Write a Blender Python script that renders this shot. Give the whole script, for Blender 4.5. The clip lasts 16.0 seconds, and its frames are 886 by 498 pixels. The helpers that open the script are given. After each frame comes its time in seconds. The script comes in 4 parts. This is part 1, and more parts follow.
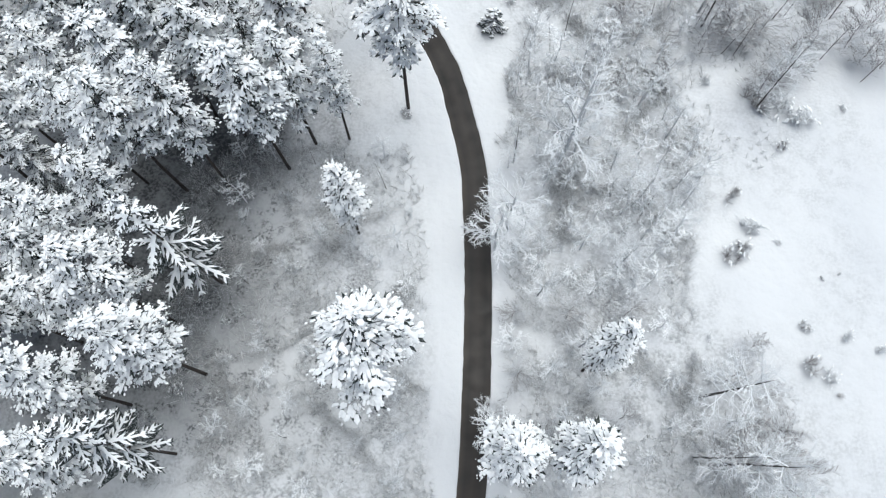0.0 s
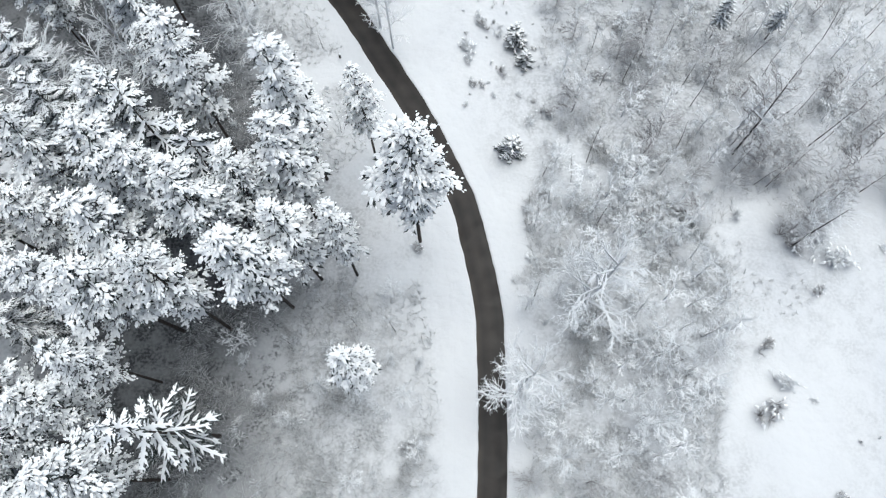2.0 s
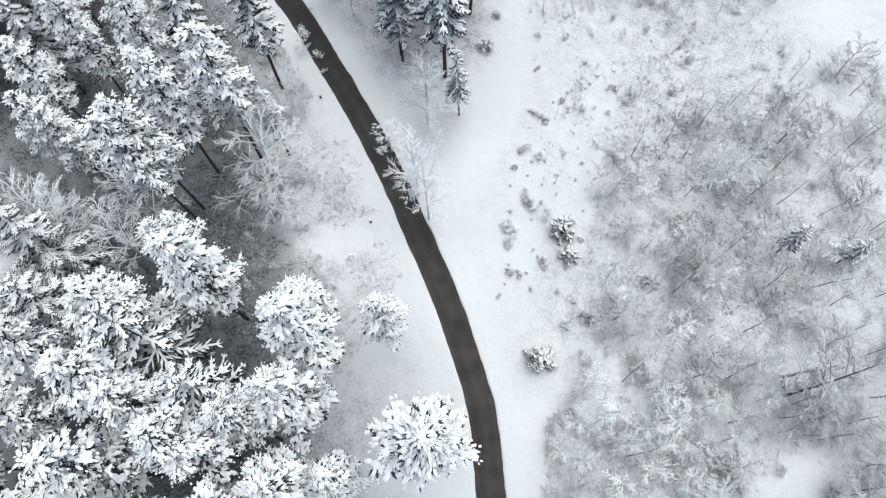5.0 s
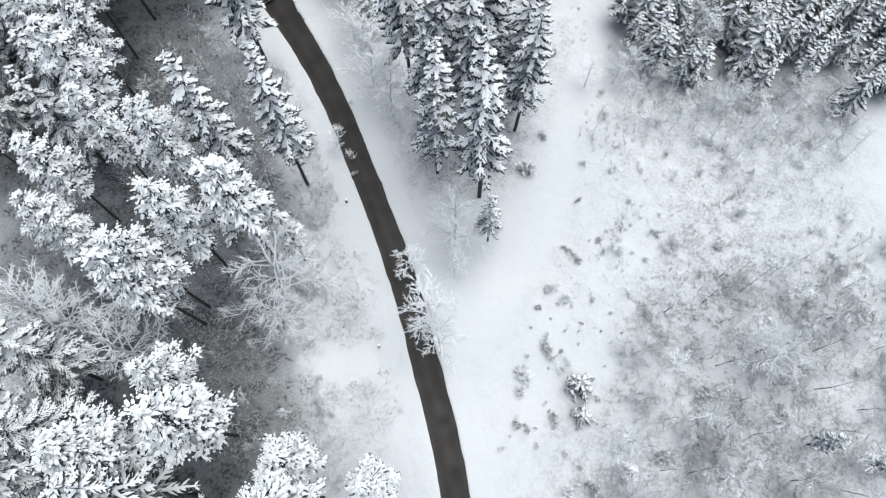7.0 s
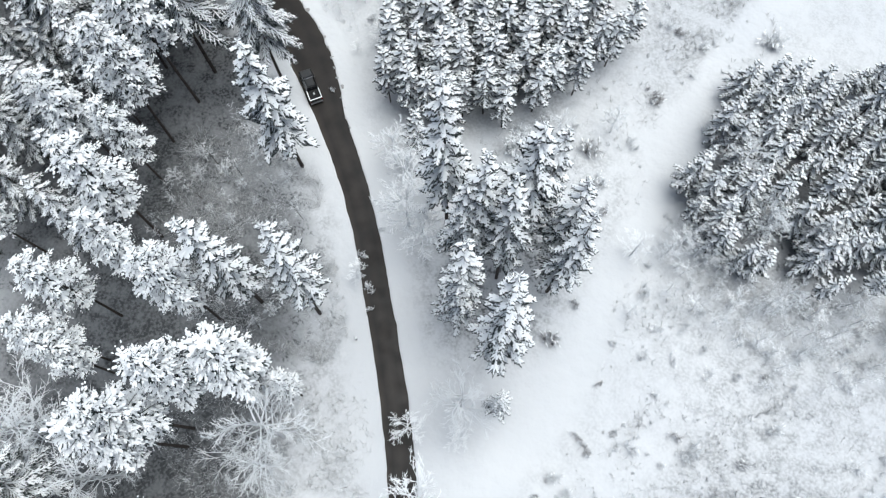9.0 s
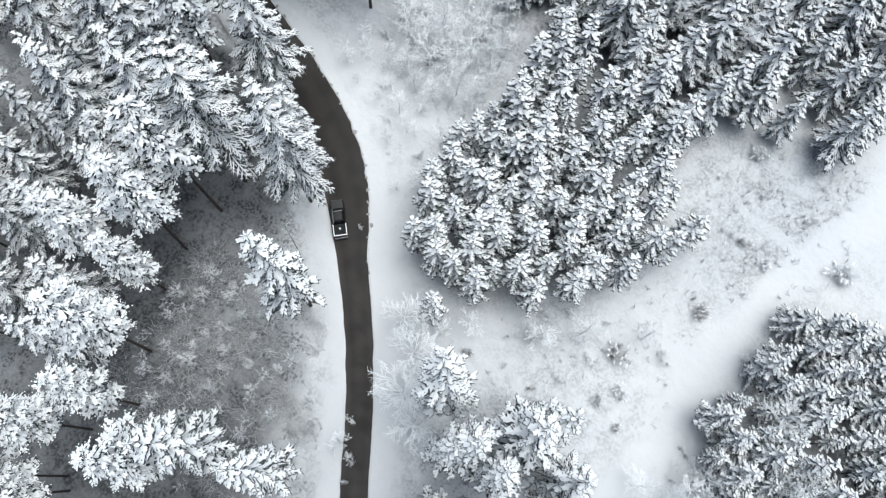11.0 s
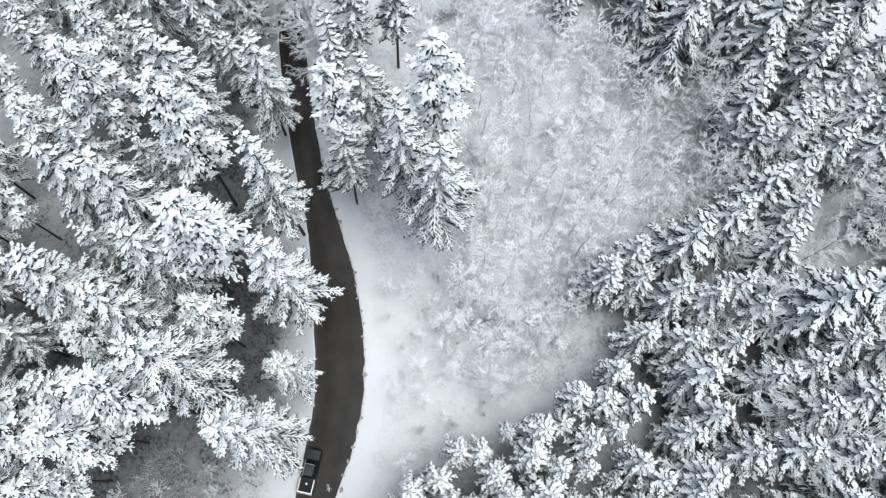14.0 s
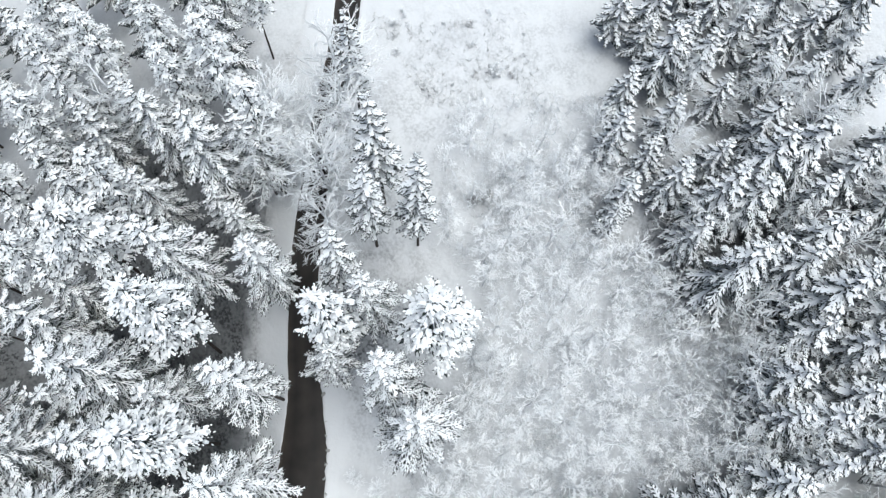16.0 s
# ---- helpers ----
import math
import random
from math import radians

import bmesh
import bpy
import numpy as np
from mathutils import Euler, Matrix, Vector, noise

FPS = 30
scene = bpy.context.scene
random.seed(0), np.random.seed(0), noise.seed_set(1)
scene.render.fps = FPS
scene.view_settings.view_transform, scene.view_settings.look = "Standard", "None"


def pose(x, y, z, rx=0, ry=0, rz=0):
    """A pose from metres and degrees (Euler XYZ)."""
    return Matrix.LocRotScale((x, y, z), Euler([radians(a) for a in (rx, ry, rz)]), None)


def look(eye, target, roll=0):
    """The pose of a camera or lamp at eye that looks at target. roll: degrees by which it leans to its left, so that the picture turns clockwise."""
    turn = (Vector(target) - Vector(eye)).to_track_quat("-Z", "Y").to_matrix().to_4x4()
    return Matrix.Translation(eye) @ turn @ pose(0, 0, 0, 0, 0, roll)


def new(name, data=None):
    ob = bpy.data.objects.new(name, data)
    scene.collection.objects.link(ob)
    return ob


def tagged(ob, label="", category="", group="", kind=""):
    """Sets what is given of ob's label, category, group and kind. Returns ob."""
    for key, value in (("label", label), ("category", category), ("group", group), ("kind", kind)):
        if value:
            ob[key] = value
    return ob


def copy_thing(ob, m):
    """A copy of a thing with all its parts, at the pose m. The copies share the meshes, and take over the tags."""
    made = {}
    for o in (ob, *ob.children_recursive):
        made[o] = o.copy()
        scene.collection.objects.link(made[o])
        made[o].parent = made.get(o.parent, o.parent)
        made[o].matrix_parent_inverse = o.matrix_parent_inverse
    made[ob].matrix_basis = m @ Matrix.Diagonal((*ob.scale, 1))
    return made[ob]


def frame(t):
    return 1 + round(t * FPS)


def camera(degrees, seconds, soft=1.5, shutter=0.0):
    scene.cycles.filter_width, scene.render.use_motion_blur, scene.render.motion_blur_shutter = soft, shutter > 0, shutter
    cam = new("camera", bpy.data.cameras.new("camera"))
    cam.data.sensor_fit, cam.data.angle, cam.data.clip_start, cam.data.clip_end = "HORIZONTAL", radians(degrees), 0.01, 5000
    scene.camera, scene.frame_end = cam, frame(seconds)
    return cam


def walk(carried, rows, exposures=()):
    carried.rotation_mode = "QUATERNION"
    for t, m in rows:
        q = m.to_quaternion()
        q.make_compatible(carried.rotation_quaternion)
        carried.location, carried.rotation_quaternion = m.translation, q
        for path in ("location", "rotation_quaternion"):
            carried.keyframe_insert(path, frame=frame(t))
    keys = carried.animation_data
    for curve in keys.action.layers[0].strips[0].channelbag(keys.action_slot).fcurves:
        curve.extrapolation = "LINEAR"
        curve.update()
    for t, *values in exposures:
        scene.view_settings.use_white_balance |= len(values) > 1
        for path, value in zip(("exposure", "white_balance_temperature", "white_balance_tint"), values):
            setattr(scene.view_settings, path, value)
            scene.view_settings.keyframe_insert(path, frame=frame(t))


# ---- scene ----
cam = camera(63.3, 16.0, 1.2)
METRES, EYE, TILT, LEAN, TURN = 180.0, 93.0, -72.0, 0.8, 0.0
ROWS = [
    (0.0, 0.0, 0.0, 0.0, 0.0, 0.0, -0.0),
    (0.5, -0.0024, 0.0087, 0.0283, 0.06, -0.06, 0.01),
    (1.0, -0.0044, 0.0172, 0.055, 0.12, 0.03, -0.06),
    (1.5, -0.0064, 0.0254, 0.0812, 0.16, 0.04, -0.33),
    (2.0, -0.0071, 0.0334, 0.1066, 0.35, 0.07, -0.73),
    (2.5, -0.0087, 0.0412, 0.1314, 0.46, 0.13, -1.24),
    (3.0, -0.0101, 0.0489, 0.1561, 0.72, 0.15, -2.14),
    (3.5, -0.0116, 0.0566, 0.1801, 1.08, 0.17, -3.42),
    (4.0, -0.0134, 0.0645, 0.2039, 1.44, 0.18, -4.77),
    (6.5, -0.0258, 0.1024, 0.3253, 4.23, -0.42, -14.06),
    (7.0, -0.0304, 0.11, 0.3508, 4.84, -0.6, -15.94),
    (7.5, -0.0361, 0.1179, 0.3772, 5.48, -0.79, -17.92),
    (8.0, -0.0433, 0.1259, 0.4048, 6.32, -1.08, -20.45),
    (10.5, -0.1044, 0.1692, 0.5559, 11.62, -4.12, -35.2),
    (11.0, -0.1214, 0.1779, 0.5857, 12.94, -4.91, -38.2),
    (11.5, -0.1399, 0.1867, 0.6155, 14.6, -6.0, -41.42),
    (12.0, -0.1597, 0.1952, 0.6442, 16.54, -7.27, -44.67),
    (12.5, -0.1807, 0.2039, 0.6722, 18.7, -8.73, -47.76),
    (13.0, -0.2035, 0.2122, 0.6999, 21.24, -10.61, -50.82),
    (13.5, -0.229, 0.2201, 0.7258, 23.98, -12.79, -53.9),
    (14.0, -0.256, 0.2276, 0.7503, 27.3, -15.52, -56.93),
    (14.5, -0.2846, 0.2346, 0.7728, 30.84, -18.51, -59.77),
    (15.0, -0.3142, 0.2412, 0.7945, 34.81, -21.98, -62.2),
    (15.5, -0.3455, 0.2474, 0.8144, 39.08, -25.81, -64.38),
    (16.0, -0.3779, 0.2531, 0.8328, 44.17, -30.46, -66.41),
]
walk(cam, [(t, pose(0, 0, EYE, TILT, LEAN, TURN) @ pose(METRES * x, METRES * y, METRES * z, 90 + pitch, roll, yaw)) for t, x, y, z, yaw, pitch, roll in ROWS],
     [(0.0, 0.18, 5930, 3), (6.5, 0.2, 5930, 3), (10.5, 0.27, 5900, 3), (16.0, 0.27, 5900, 3)])

# ---- world, sun, exposure ----
world = bpy.data.worlds.new("overcast_sky")
scene.world = world
world.use_nodes = True
wn = world.node_tree
sky = wn.nodes.new("ShaderNodeTexSky")
sky.sky_type, sky.sun_disc = "NISHITA", False
sky.sun_elevation, sky.sun_rotation = radians(76), radians(35)
sky.air_density, sky.dust_density, sky.ozone_density = 1.0, 6.0, 1.0
wn.links.new(sky.outputs[0], wn.nodes["Background"].inputs[0])
wn.nodes["Background"].inputs[1].default_value = 0.08
sun = new("sun", bpy.data.lights.new("sun", "SUN"))
sun.data.energy, sun.data.angle, sun.data.color = 2.35, radians(66), (1.0, 0.97, 0.93)
sun.matrix_world = look((9, 12, 60), (0, 0, 0))


# ---- materials ----
def material(name, rough=0.8, spec=0.3):
    m = bpy.data.materials.new(name)
    m.use_nodes = True
    n = m.node_tree
    b = n.nodes["Principled BSDF"]
    b.inputs["Roughness"].default_value = rough
    b.inputs["Specular IOR Level"].default_value = spec
    return m, n, b


def ramp(n, source, stops):
    r = n.nodes.new("ShaderNodeValToRGB")
    e = r.color_ramp.elements
    while len(e) < len(stops):
        e.new(0.5)
    for k, (p, c) in zip(e, stops):
        k.position, k.color = p, (*c, 1)
    n.links.new(source, r.inputs[0])
    return r.outputs[0]


def noise_tex(n, scale, detail=4, source="Object"):
    c = n.nodes.new("ShaderNodeTexCoord")
    t = n.nodes.new("ShaderNodeTexNoise")
    t.inputs["Scale"].default_value, t.inputs["Detail"].default_value = scale, detail
    n.links.new(c.outputs[source], t.inputs["Vector"])
    return t.outputs[0]


def mixed(n, fac, a, b, kind="MIX"):
    x = n.nodes.new("ShaderNodeMix")
    x.data_type, x.blend_type = "RGBA", kind
    for value, k in ((fac, 0), (a, 6), (b, 7)):
        if isinstance(value, (int, float)):
            x.inputs[k].default_value = value
        elif isinstance(value, tuple):
            x.inputs[k].default_value = (*value, 1)
        else:
            n.links.new(value, x.inputs[k])
    return x.outputs[2]


def bumped(n, b, height, strength, distance):
    u = n.nodes.new("ShaderNodeBump")
    u.inputs["Strength"].default_value, u.inputs["Distance"].default_value = strength, distance
    n.links.new(height, u.inputs["Height"])
    n.links.new(u.outputs[0], b.inputs["Normal"])


def upward(n, low, high):
    """How far a face looks to the sky: snow and frost lie there."""
    g = n.nodes.new("ShaderNodeNewGeometry")
    s = n.nodes.new("ShaderNodeSeparateXYZ")
    r = n.nodes.new("ShaderNodeMapRange")
    r.inputs[1].default_value, r.inputs[2].default_value = low, high
    n.links.new(g.outputs["Normal"], s.inputs[0])
    n.links.new(s.outputs[2], r.inputs[0])
    return r.outputs[0]


def snow_material(name, a, b, bump_scale, bump_distance):
    m, n, p = material(name, 0.75, 0.25)
    n.links.new(ramp(n, noise_tex(n, 0.7, 5), ((0.3, a), (0.65, b))), p.inputs["Base Color"])
    bumped(n, p, noise_tex(n, bump_scale, 3), 0.5, bump_distance)
    return m


SNOW = snow_material("fresh_snow", (0.91, 0.92, 0.93), (0.95, 0.95, 0.95), 6.0, 0.03)


def ground_material():
    m, n, p = material("snow_ground", 0.8, 0.25)
    base = ramp(n, noise_tex(n, 0.05, 6), ((0.3, (0.60, 0.61, 0.63)), (0.6, (0.655, 0.66, 0.67))))
    grass = ramp(n, noise_tex(n, 0.5, 12), ((0.38, (0.25, 0.25, 0.25)), (0.62, (1, 1, 1))))
    litter_shade = n.nodes.new("ShaderNodeAttribute")
    litter_shade.attribute_name = "litter_shade"
    tufts = ramp(n, noise_tex(n, 2.6, 8), ((0.39, (0.35, 0.35, 0.35)), (0.61, (1.3, 1.3, 1.3))))
    cover = mixed(n, 1.0, mixed(n, 1.0, grass, tufts, "MULTIPLY"), litter_shade.outputs["Color"], "MULTIPLY")
    # The densest patches go nearly black: tree shade painted in over the litter.
    deep = ramp(n, litter_shade.outputs["Fac"], ((0.6, (0, 0, 0)), (1.0, (1, 1, 1))))
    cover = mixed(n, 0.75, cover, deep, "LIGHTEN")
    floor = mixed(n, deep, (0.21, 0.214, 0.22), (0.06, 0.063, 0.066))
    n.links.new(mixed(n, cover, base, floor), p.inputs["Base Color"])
    bumped(n, p, noise_tex(n, 0.6, 9), 0.7, 0.3)
    return m


def needle_material(name, a, b, frost):
    m, n, p = material(name, 0.75, 0.2)
    green = ramp(n, noise_tex(n, 1.5, 4), ((0.35, a), (0.7, b)))
    rime = ramp(n, noise_tex(n, 6.0, 5), ((0.5, (0, 0, 0)), (0.60, (frost, frost, frost))))
    n.links.new(mixed(n, rime, green, (0.72, 0.73, 0.75)), p.inputs["Base Color"])
    return m


def bark_material(name, bark_a, bark_b, low, high, frost=(0.68, 0.695, 0.715), vary=0.0):
    m, n, p = material(name, 0.85, 0.2)
    bark = ramp(n, noise_tex(n, 3.0, 5), ((0.3, bark_a), (0.7, bark_b)))
    if vary:
        g = n.nodes.new("ShaderNodeNewGeometry")
        lot = ramp(n, g.outputs["Random Per Island"], ((0.0, (0, 0, 0)), (1.0, (vary, vary, vary))))
        bark = mixed(n, lot, bark, frost)
    n.links.new(mixed(n, upward(n, low, high), bark, frost), p.inputs["Base Color"])
    return m


GROUND = ground_material()


def laden_material():
    """Snow on boughs: it thins out on the flanks, where needle tips stick out of it raggedly."""
    m, n, p = material("snow_on_boughs", 0.75, 0.25)
    white = ramp(n, noise_tex(n, 0.7, 5), ((0.3, (0.85, 0.865, 0.88)), (0.65, (0.91, 0.915, 0.92))))
    add = n.nodes.new("ShaderNodeMath")
    add.operation = "MULTIPLY_ADD"
    n.links.new(upward(n, -0.3, 0.7), add.inputs[0])
    add.inputs[1].default_value = 0.38
    n.links.new(noise_tex(n, 9.0, 5), add.inputs[2])
    cover = ramp(n, add.outputs[0], ((0.58, (0, 0, 0)), (0.67, (1, 1, 1))))
    n.links.new(mixed(n, cover, (0.10, 0.108, 0.108), white), p.inputs["Base Color"])
    bumped(n, p, noise_tex(n, 5.0, 3), 0.5, 0.08)
    return m


LADEN = laden_material()
NEEDLES = needle_material("pine_needles", (0.018, 0.026, 0.026), (0.045, 0.056, 0.05), 0.15)
FIR = needle_material("spruce_needles", (0.022, 0.03, 0.03), (0.055, 0.064, 0.057), 0.35)
RIMED = needle_material("rimed_needles", (0.03, 0.038, 0.038), (0.07, 0.08, 0.075), 0.45)
BARK = bark_material("conifer_bark", (0.035, 0.03, 0.028), (0.09, 0.075, 0.065), 0.35, 0.9)
FROST = bark_material("frosted_twigs", (0.2, 0.19, 0.187), (0.44, 0.43, 0.42), -0.3, 0.5, (0.76, 0.775, 0.79), 0.85)
BROWN = bark_material("brown_frosted_twigs", (0.13, 0.11, 0.105), (0.27, 0.24, 0.23), 0.45, 1.0, vary=0.45)
WHITE_TWIG = bark_material("rime_twigs", (0.42, 0.42, 0.42), (0.66, 0.66, 0.66), -0.5, 0.3, (0.86, 0.87, 0.88), 0.8)
HEATH = bark_material("frosted_stems", (0.11, 0.104, 0.10), (0.29, 0.278, 0.27), 0.2, 0.9, (0.78, 0.79, 0.8), 0.95)
STEM = bark_material("dark_stems", (0.045, 0.04, 0.038), (0.12, 0.11, 0.10), 0.3, 0.9)


def road_material():
    m, n, p = material("wet_asphalt", 0.42, 0.14)
    uv = n.nodes.new("ShaderNodeUVMap")
    s = n.nodes.new("ShaderNodeSeparateXYZ")
    n.links.new(uv.outputs[0], s.inputs[0])
    lanes = ramp(n, s.outputs[0], ((0.02, (0.13, 0.115, 0.10)), (0.12, (0.055, 0.048, 0.043)), (0.28, (0.034, 0.031, 0.030)),
                                   (0.5, (0.046, 0.041, 0.038)), (0.72, (0.034, 0.031, 0.030)), (0.9, (0.045, 0.040, 0.037)), (0.98, (0.08, 0.07, 0.062))))
    wear = ramp(n, noise_tex(n, 0.35, 6), ((0.3, (0.55, 0.55, 0.55)), (0.7, (0.95, 0.92, 0.88))))
    n.links.new(mixed(n, 1.0, lanes, wear, "MULTIPLY"), p.inputs["Base Color"])
    n.links.new(ramp(n, noise_tex(n, 0.6, 4), ((0.3, (0.32, 0.32, 0.32)), (0.7, (0.6, 0.6, 0.6)))), p.inputs["Roughness"])
    bumped(n, p, noise_tex(n, 14, 4), 0.35, 0.02)
    return m


ASPHALT = road_material()


# ---- mesh tools ----
class Shape:
    """Collects vertices and faces of one part."""

    def __init__(self):
        self.v, self.f = [], []

    def ring(self, c, side, up, n, a, b):
        k = len(self.v)
        for i in range(n):
            w = 2 * math.pi * i / n
            self.v.append(c + side * (a * math.cos(w)) + up * (b * math.sin(w)))
        return list(range(k, k + n))

    def point(self, c):
        self.v.append(c)
        return len(self.v) - 1

    def bridge(self, r, s):
        n = len(r)
        for i in range(n):
            self.f.append((r[i], r[(i + 1) % n], s[(i + 1) % n], s[i]))

    def cap(self, r, p):
        n = len(r)
        for i in range(n):
            self.f.append((r[i], r[(i + 1) % n], p))

    def tube(self, pts, radii, n=3):
        """A tapered stem through the points, closed to a tip at the last."""
        last = None
        for i in range(len(pts) - 1):
            d = (pts[min(i + 1, len(pts) - 1)] - pts[max(i - 1, 0)]).normalized()
            side = d.cross(Vector((0.13, 0.21, 0.97)))
            side = side.normalized() if side.length > 0.05 else Vector((1, 0, 0))
            r = self.ring(pts[i], side, d.cross(side), n, radii[i], radii[i])
            if last:
                self.bridge(last, r)
            last = r
        self.cap(last, self.point(pts[-1]))

    def finger(self, a, b, w, h, n=4, rings=2, rough=0.3):
        """A bumpy, tapering lump of snow along a twig from a to b."""
        d = b - a
        side = d.cross(Vector((0, 0, 1)))
        side = side.normalized() if side.length > 1e-4 else Vector((1, 0, 0))
        up = side.cross(d).normalized()
        last = None
        turn = math.pi / 2 if n % 2 else math.pi / n
        for j in range(rings):
            s = (j + 0.35) / (rings - 0.05)
            k = (1.0 - 0.45 * s) * random.uniform(1 - rough, 1 + rough)
            c = a + d * s + side * (w * random.uniform(-rough, rough) * 0.8)
            u, v = w * k, h * (1.0 - 0.4 * s) * random.uniform(0.75, 1.3)
            r = []
            for i in range(n):
                q = turn + 2 * math.pi * i / n
                r.append(self.point(c + side * (u * math.cos(q)) + up * (v * math.sin(q))))
            if last:
                self.bridge(last, r)
            else:
                self.cap(r[::-1], self.point(a))
            last = r
        self.cap(last, self.point(b))

    def string(self, spot, n, w, h):
        """A ragged, tapering ridge of snow along the path spot(0..1)."""
        last = None
        for i in range(n):
            t = (i + 0.3) / n
            d = spot(min(1, t + 0.1)) - spot(t)
            side = d.cross(Vector((0, 0, 1))).normalized()
            k = (1.0 - 0.5 * t) * U(0.75, 1.25)
            c = spot(t) + side * (w * U(-0.3, 0.3))
            r = [self.point(c + side * (w * k)), self.point(c + Vector((0, 0, h * 1.5 * k))), self.point(c - side * (w * k))]
            if last:
                self.f += [(last[k], last[k + 1], r[k + 1], r[k]) for k in (0, 1)]
            else:
                p = self.point(spot(0.0))
                self.f += [(p, r[1], r[0]), (p, r[2], r[1])]
            last = r
        p = self.point(spot(1.03))
        self.f += [(last[0], last[1], p), (last[1], last[2], p)]

    def lump(self, a, b, w, h, n=6):
        """A rounded cushion of snow that lies along a twig from a to b."""
        d = (b - a) * 0.5
        side = d.cross(Vector((0, 0, 1)))
        side = side.normalized() if side.length > 1e-4 else Vector((1, 0, 0))
        c, lift = a + d, Vector((0, 0, h))
        turn = U(-0.25, 0.25)
        r = []
        for i in range(n):
            q = turn + 6.2832 * i / n
            k = U(0.85, 1.12) * (1.15 if i % 3 else 1.0)
            r.append(self.point(c + d * (k * math.cos(q)) + side * (w * k * math.sin(q)) - lift * U(0.0, 0.5)))
        self.cap(r, self.point(c + d * U(-0.2, 0.2) + lift))

    def roof(self, a, b, w, drop):
        """A spray of needles from a to b, hanging at both sides."""
        d = b - a
        side = d.cross(Vector((0, 0, 1)))
        side = side.normalized() if side.length > 1e-4 else Vector((1, 0, 0))
        m = a + d * 0.55
        z = Vector((0, 0, drop))
        k = [self.point(p) for p in (a, m + side * w - z, b, m - side * w - z)]
        self.f += [(k[0], k[1], k[2]), (k[0], k[2], k[3])]

    def mesh(self, name, mat, smooth=False):
        me = bpy.data.meshes.new(name)
        me.from_pydata([tuple(p) for p in self.v], [], self.f)
        if smooth:
            me.polygons.foreach_set("use_smooth", [True] * len(me.polygons))
        me.materials.append(mat)
        me.update()
        return me


def part(name, shape, mat, parent, label="", smooth=False, kind=""):
    ob = new(name, shape.mesh(name, mat, smooth))
    ob.parent = parent
    return tagged(ob, label, kind=kind)


def V(*a):
    return Vector(a)


def around(angle, out, z):
    return Vector((math.cos(angle) * out, math.sin(angle) * out, z))


U = random.uniform


# ---- the lie of the land ----
def ease(a):
    a = min(1.0, max(0.0, a))
    return a * a * (3 - 2 * a)


def land(x, y):
    """Height of the ground: level in the east, rising to the wooded hill in the west."""
    return 0.6 + 8.5 * ease((-x - 70) / 30) * ease((y - 118) / 34) + 3.0 * ease((y - 138) / 45) * ease((-x + 30) / 60)


ROAD = [(-26, -120, 3.5), (-8, -50, 3.5), (0.2, -15, 3.5), (2.1, -1.7, 3.5), (2.9, 10.5, 3.6), (3.4, 25, 3.6), (3.2, 38, 3.6), (2.8, 43, 3.6), (1.4, 49.9, 3.6),
        (-0.4, 57, 3.5), (-3.7, 64.4, 3.5), (-7.8, 72.2, 3.6), (-12.75, 80.3, 3.6), (-18.1, 88.9, 3.6), (-24.6, 97.8, 3.5), (-29.8, 104.4, 3.5),
        (-35.4, 111.4, 3.5), (-42.1, 118.6, 3.7), (-49, 125, 4.2), (-54.6, 130.4, 5.8), (-60.8, 135.2, 6.3), (-67.4, 138.5, 6.5), (-74.7, 141.4, 5.9),
        (-81.9, 143.7, 4.3), (-89, 145.6, 3.7), (-99.6, 149.3, 3.6), (-115, 155.5, 3.5), (-140, 166, 3.5), (-220, 190, 3.5)]


def spline(rows, step):
    """Points on a smooth curve through the rows, about a step apart."""
    out = []
    for i in range(len(rows) - 1):
        p = [np.array(rows[min(max(k, 0), len(rows) - 1)], float) for k in (i - 1, i, i + 1, i + 2)]
        n = max(1, int(np.hypot(*(p[2] - p[1])[:2]) / step))
        for s in range(n):
            t = s / n
            out.append(0.5 * (2 * p[1] + (p[2] - p[0]) * t + (2 * p[0] - 5 * p[1] + 4 * p[2] - p[3]) * t * t + (3 * p[1] - p[0] - 3 * p[2] + p[3]) * t ** 3))
    out.append(np.array(rows[-1], float))
    return np.array(out)


LINE = spline(ROAD, 0.8)
TRACK = spline([(-24, 76), (-10, 84), (-4.5, 94), (-2.4, 106), (-2.2, 118), (-2.3, 130), (-3.0, 141), (-2.8, 151), (-0.5, 163), (3.7, 178), (14, 210)], 1.0)


def off_road(x, y):
    """Distance from the edge of the road."""
    d = np.hypot(LINE[:, 0] - x, LINE[:, 1] - y)
    k = int(d.argmin())
    return d[k] - LINE[k, 2] / 2


def beside_road(x, y):
    """The place itself, or the nearest one half a metre off the asphalt."""
    d = np.hypot(LINE[:, 0] - x, LINE[:, 1] - y)
    k = int(d.argmin())
    lack = LINE[k, 2] / 2 + 0.5 - d[k]
    if lack <= 0:
        return x, y
    u = (np.array((x, y)) - LINE[k, :2]) / max(d[k], 0.01)
    return float(x + u[0] * lack), float(y + u[1] * lack)


def off_track(x, y):
    return float(np.hypot(TRACK[:, 0] - x, TRACK[:, 1] - y).min())


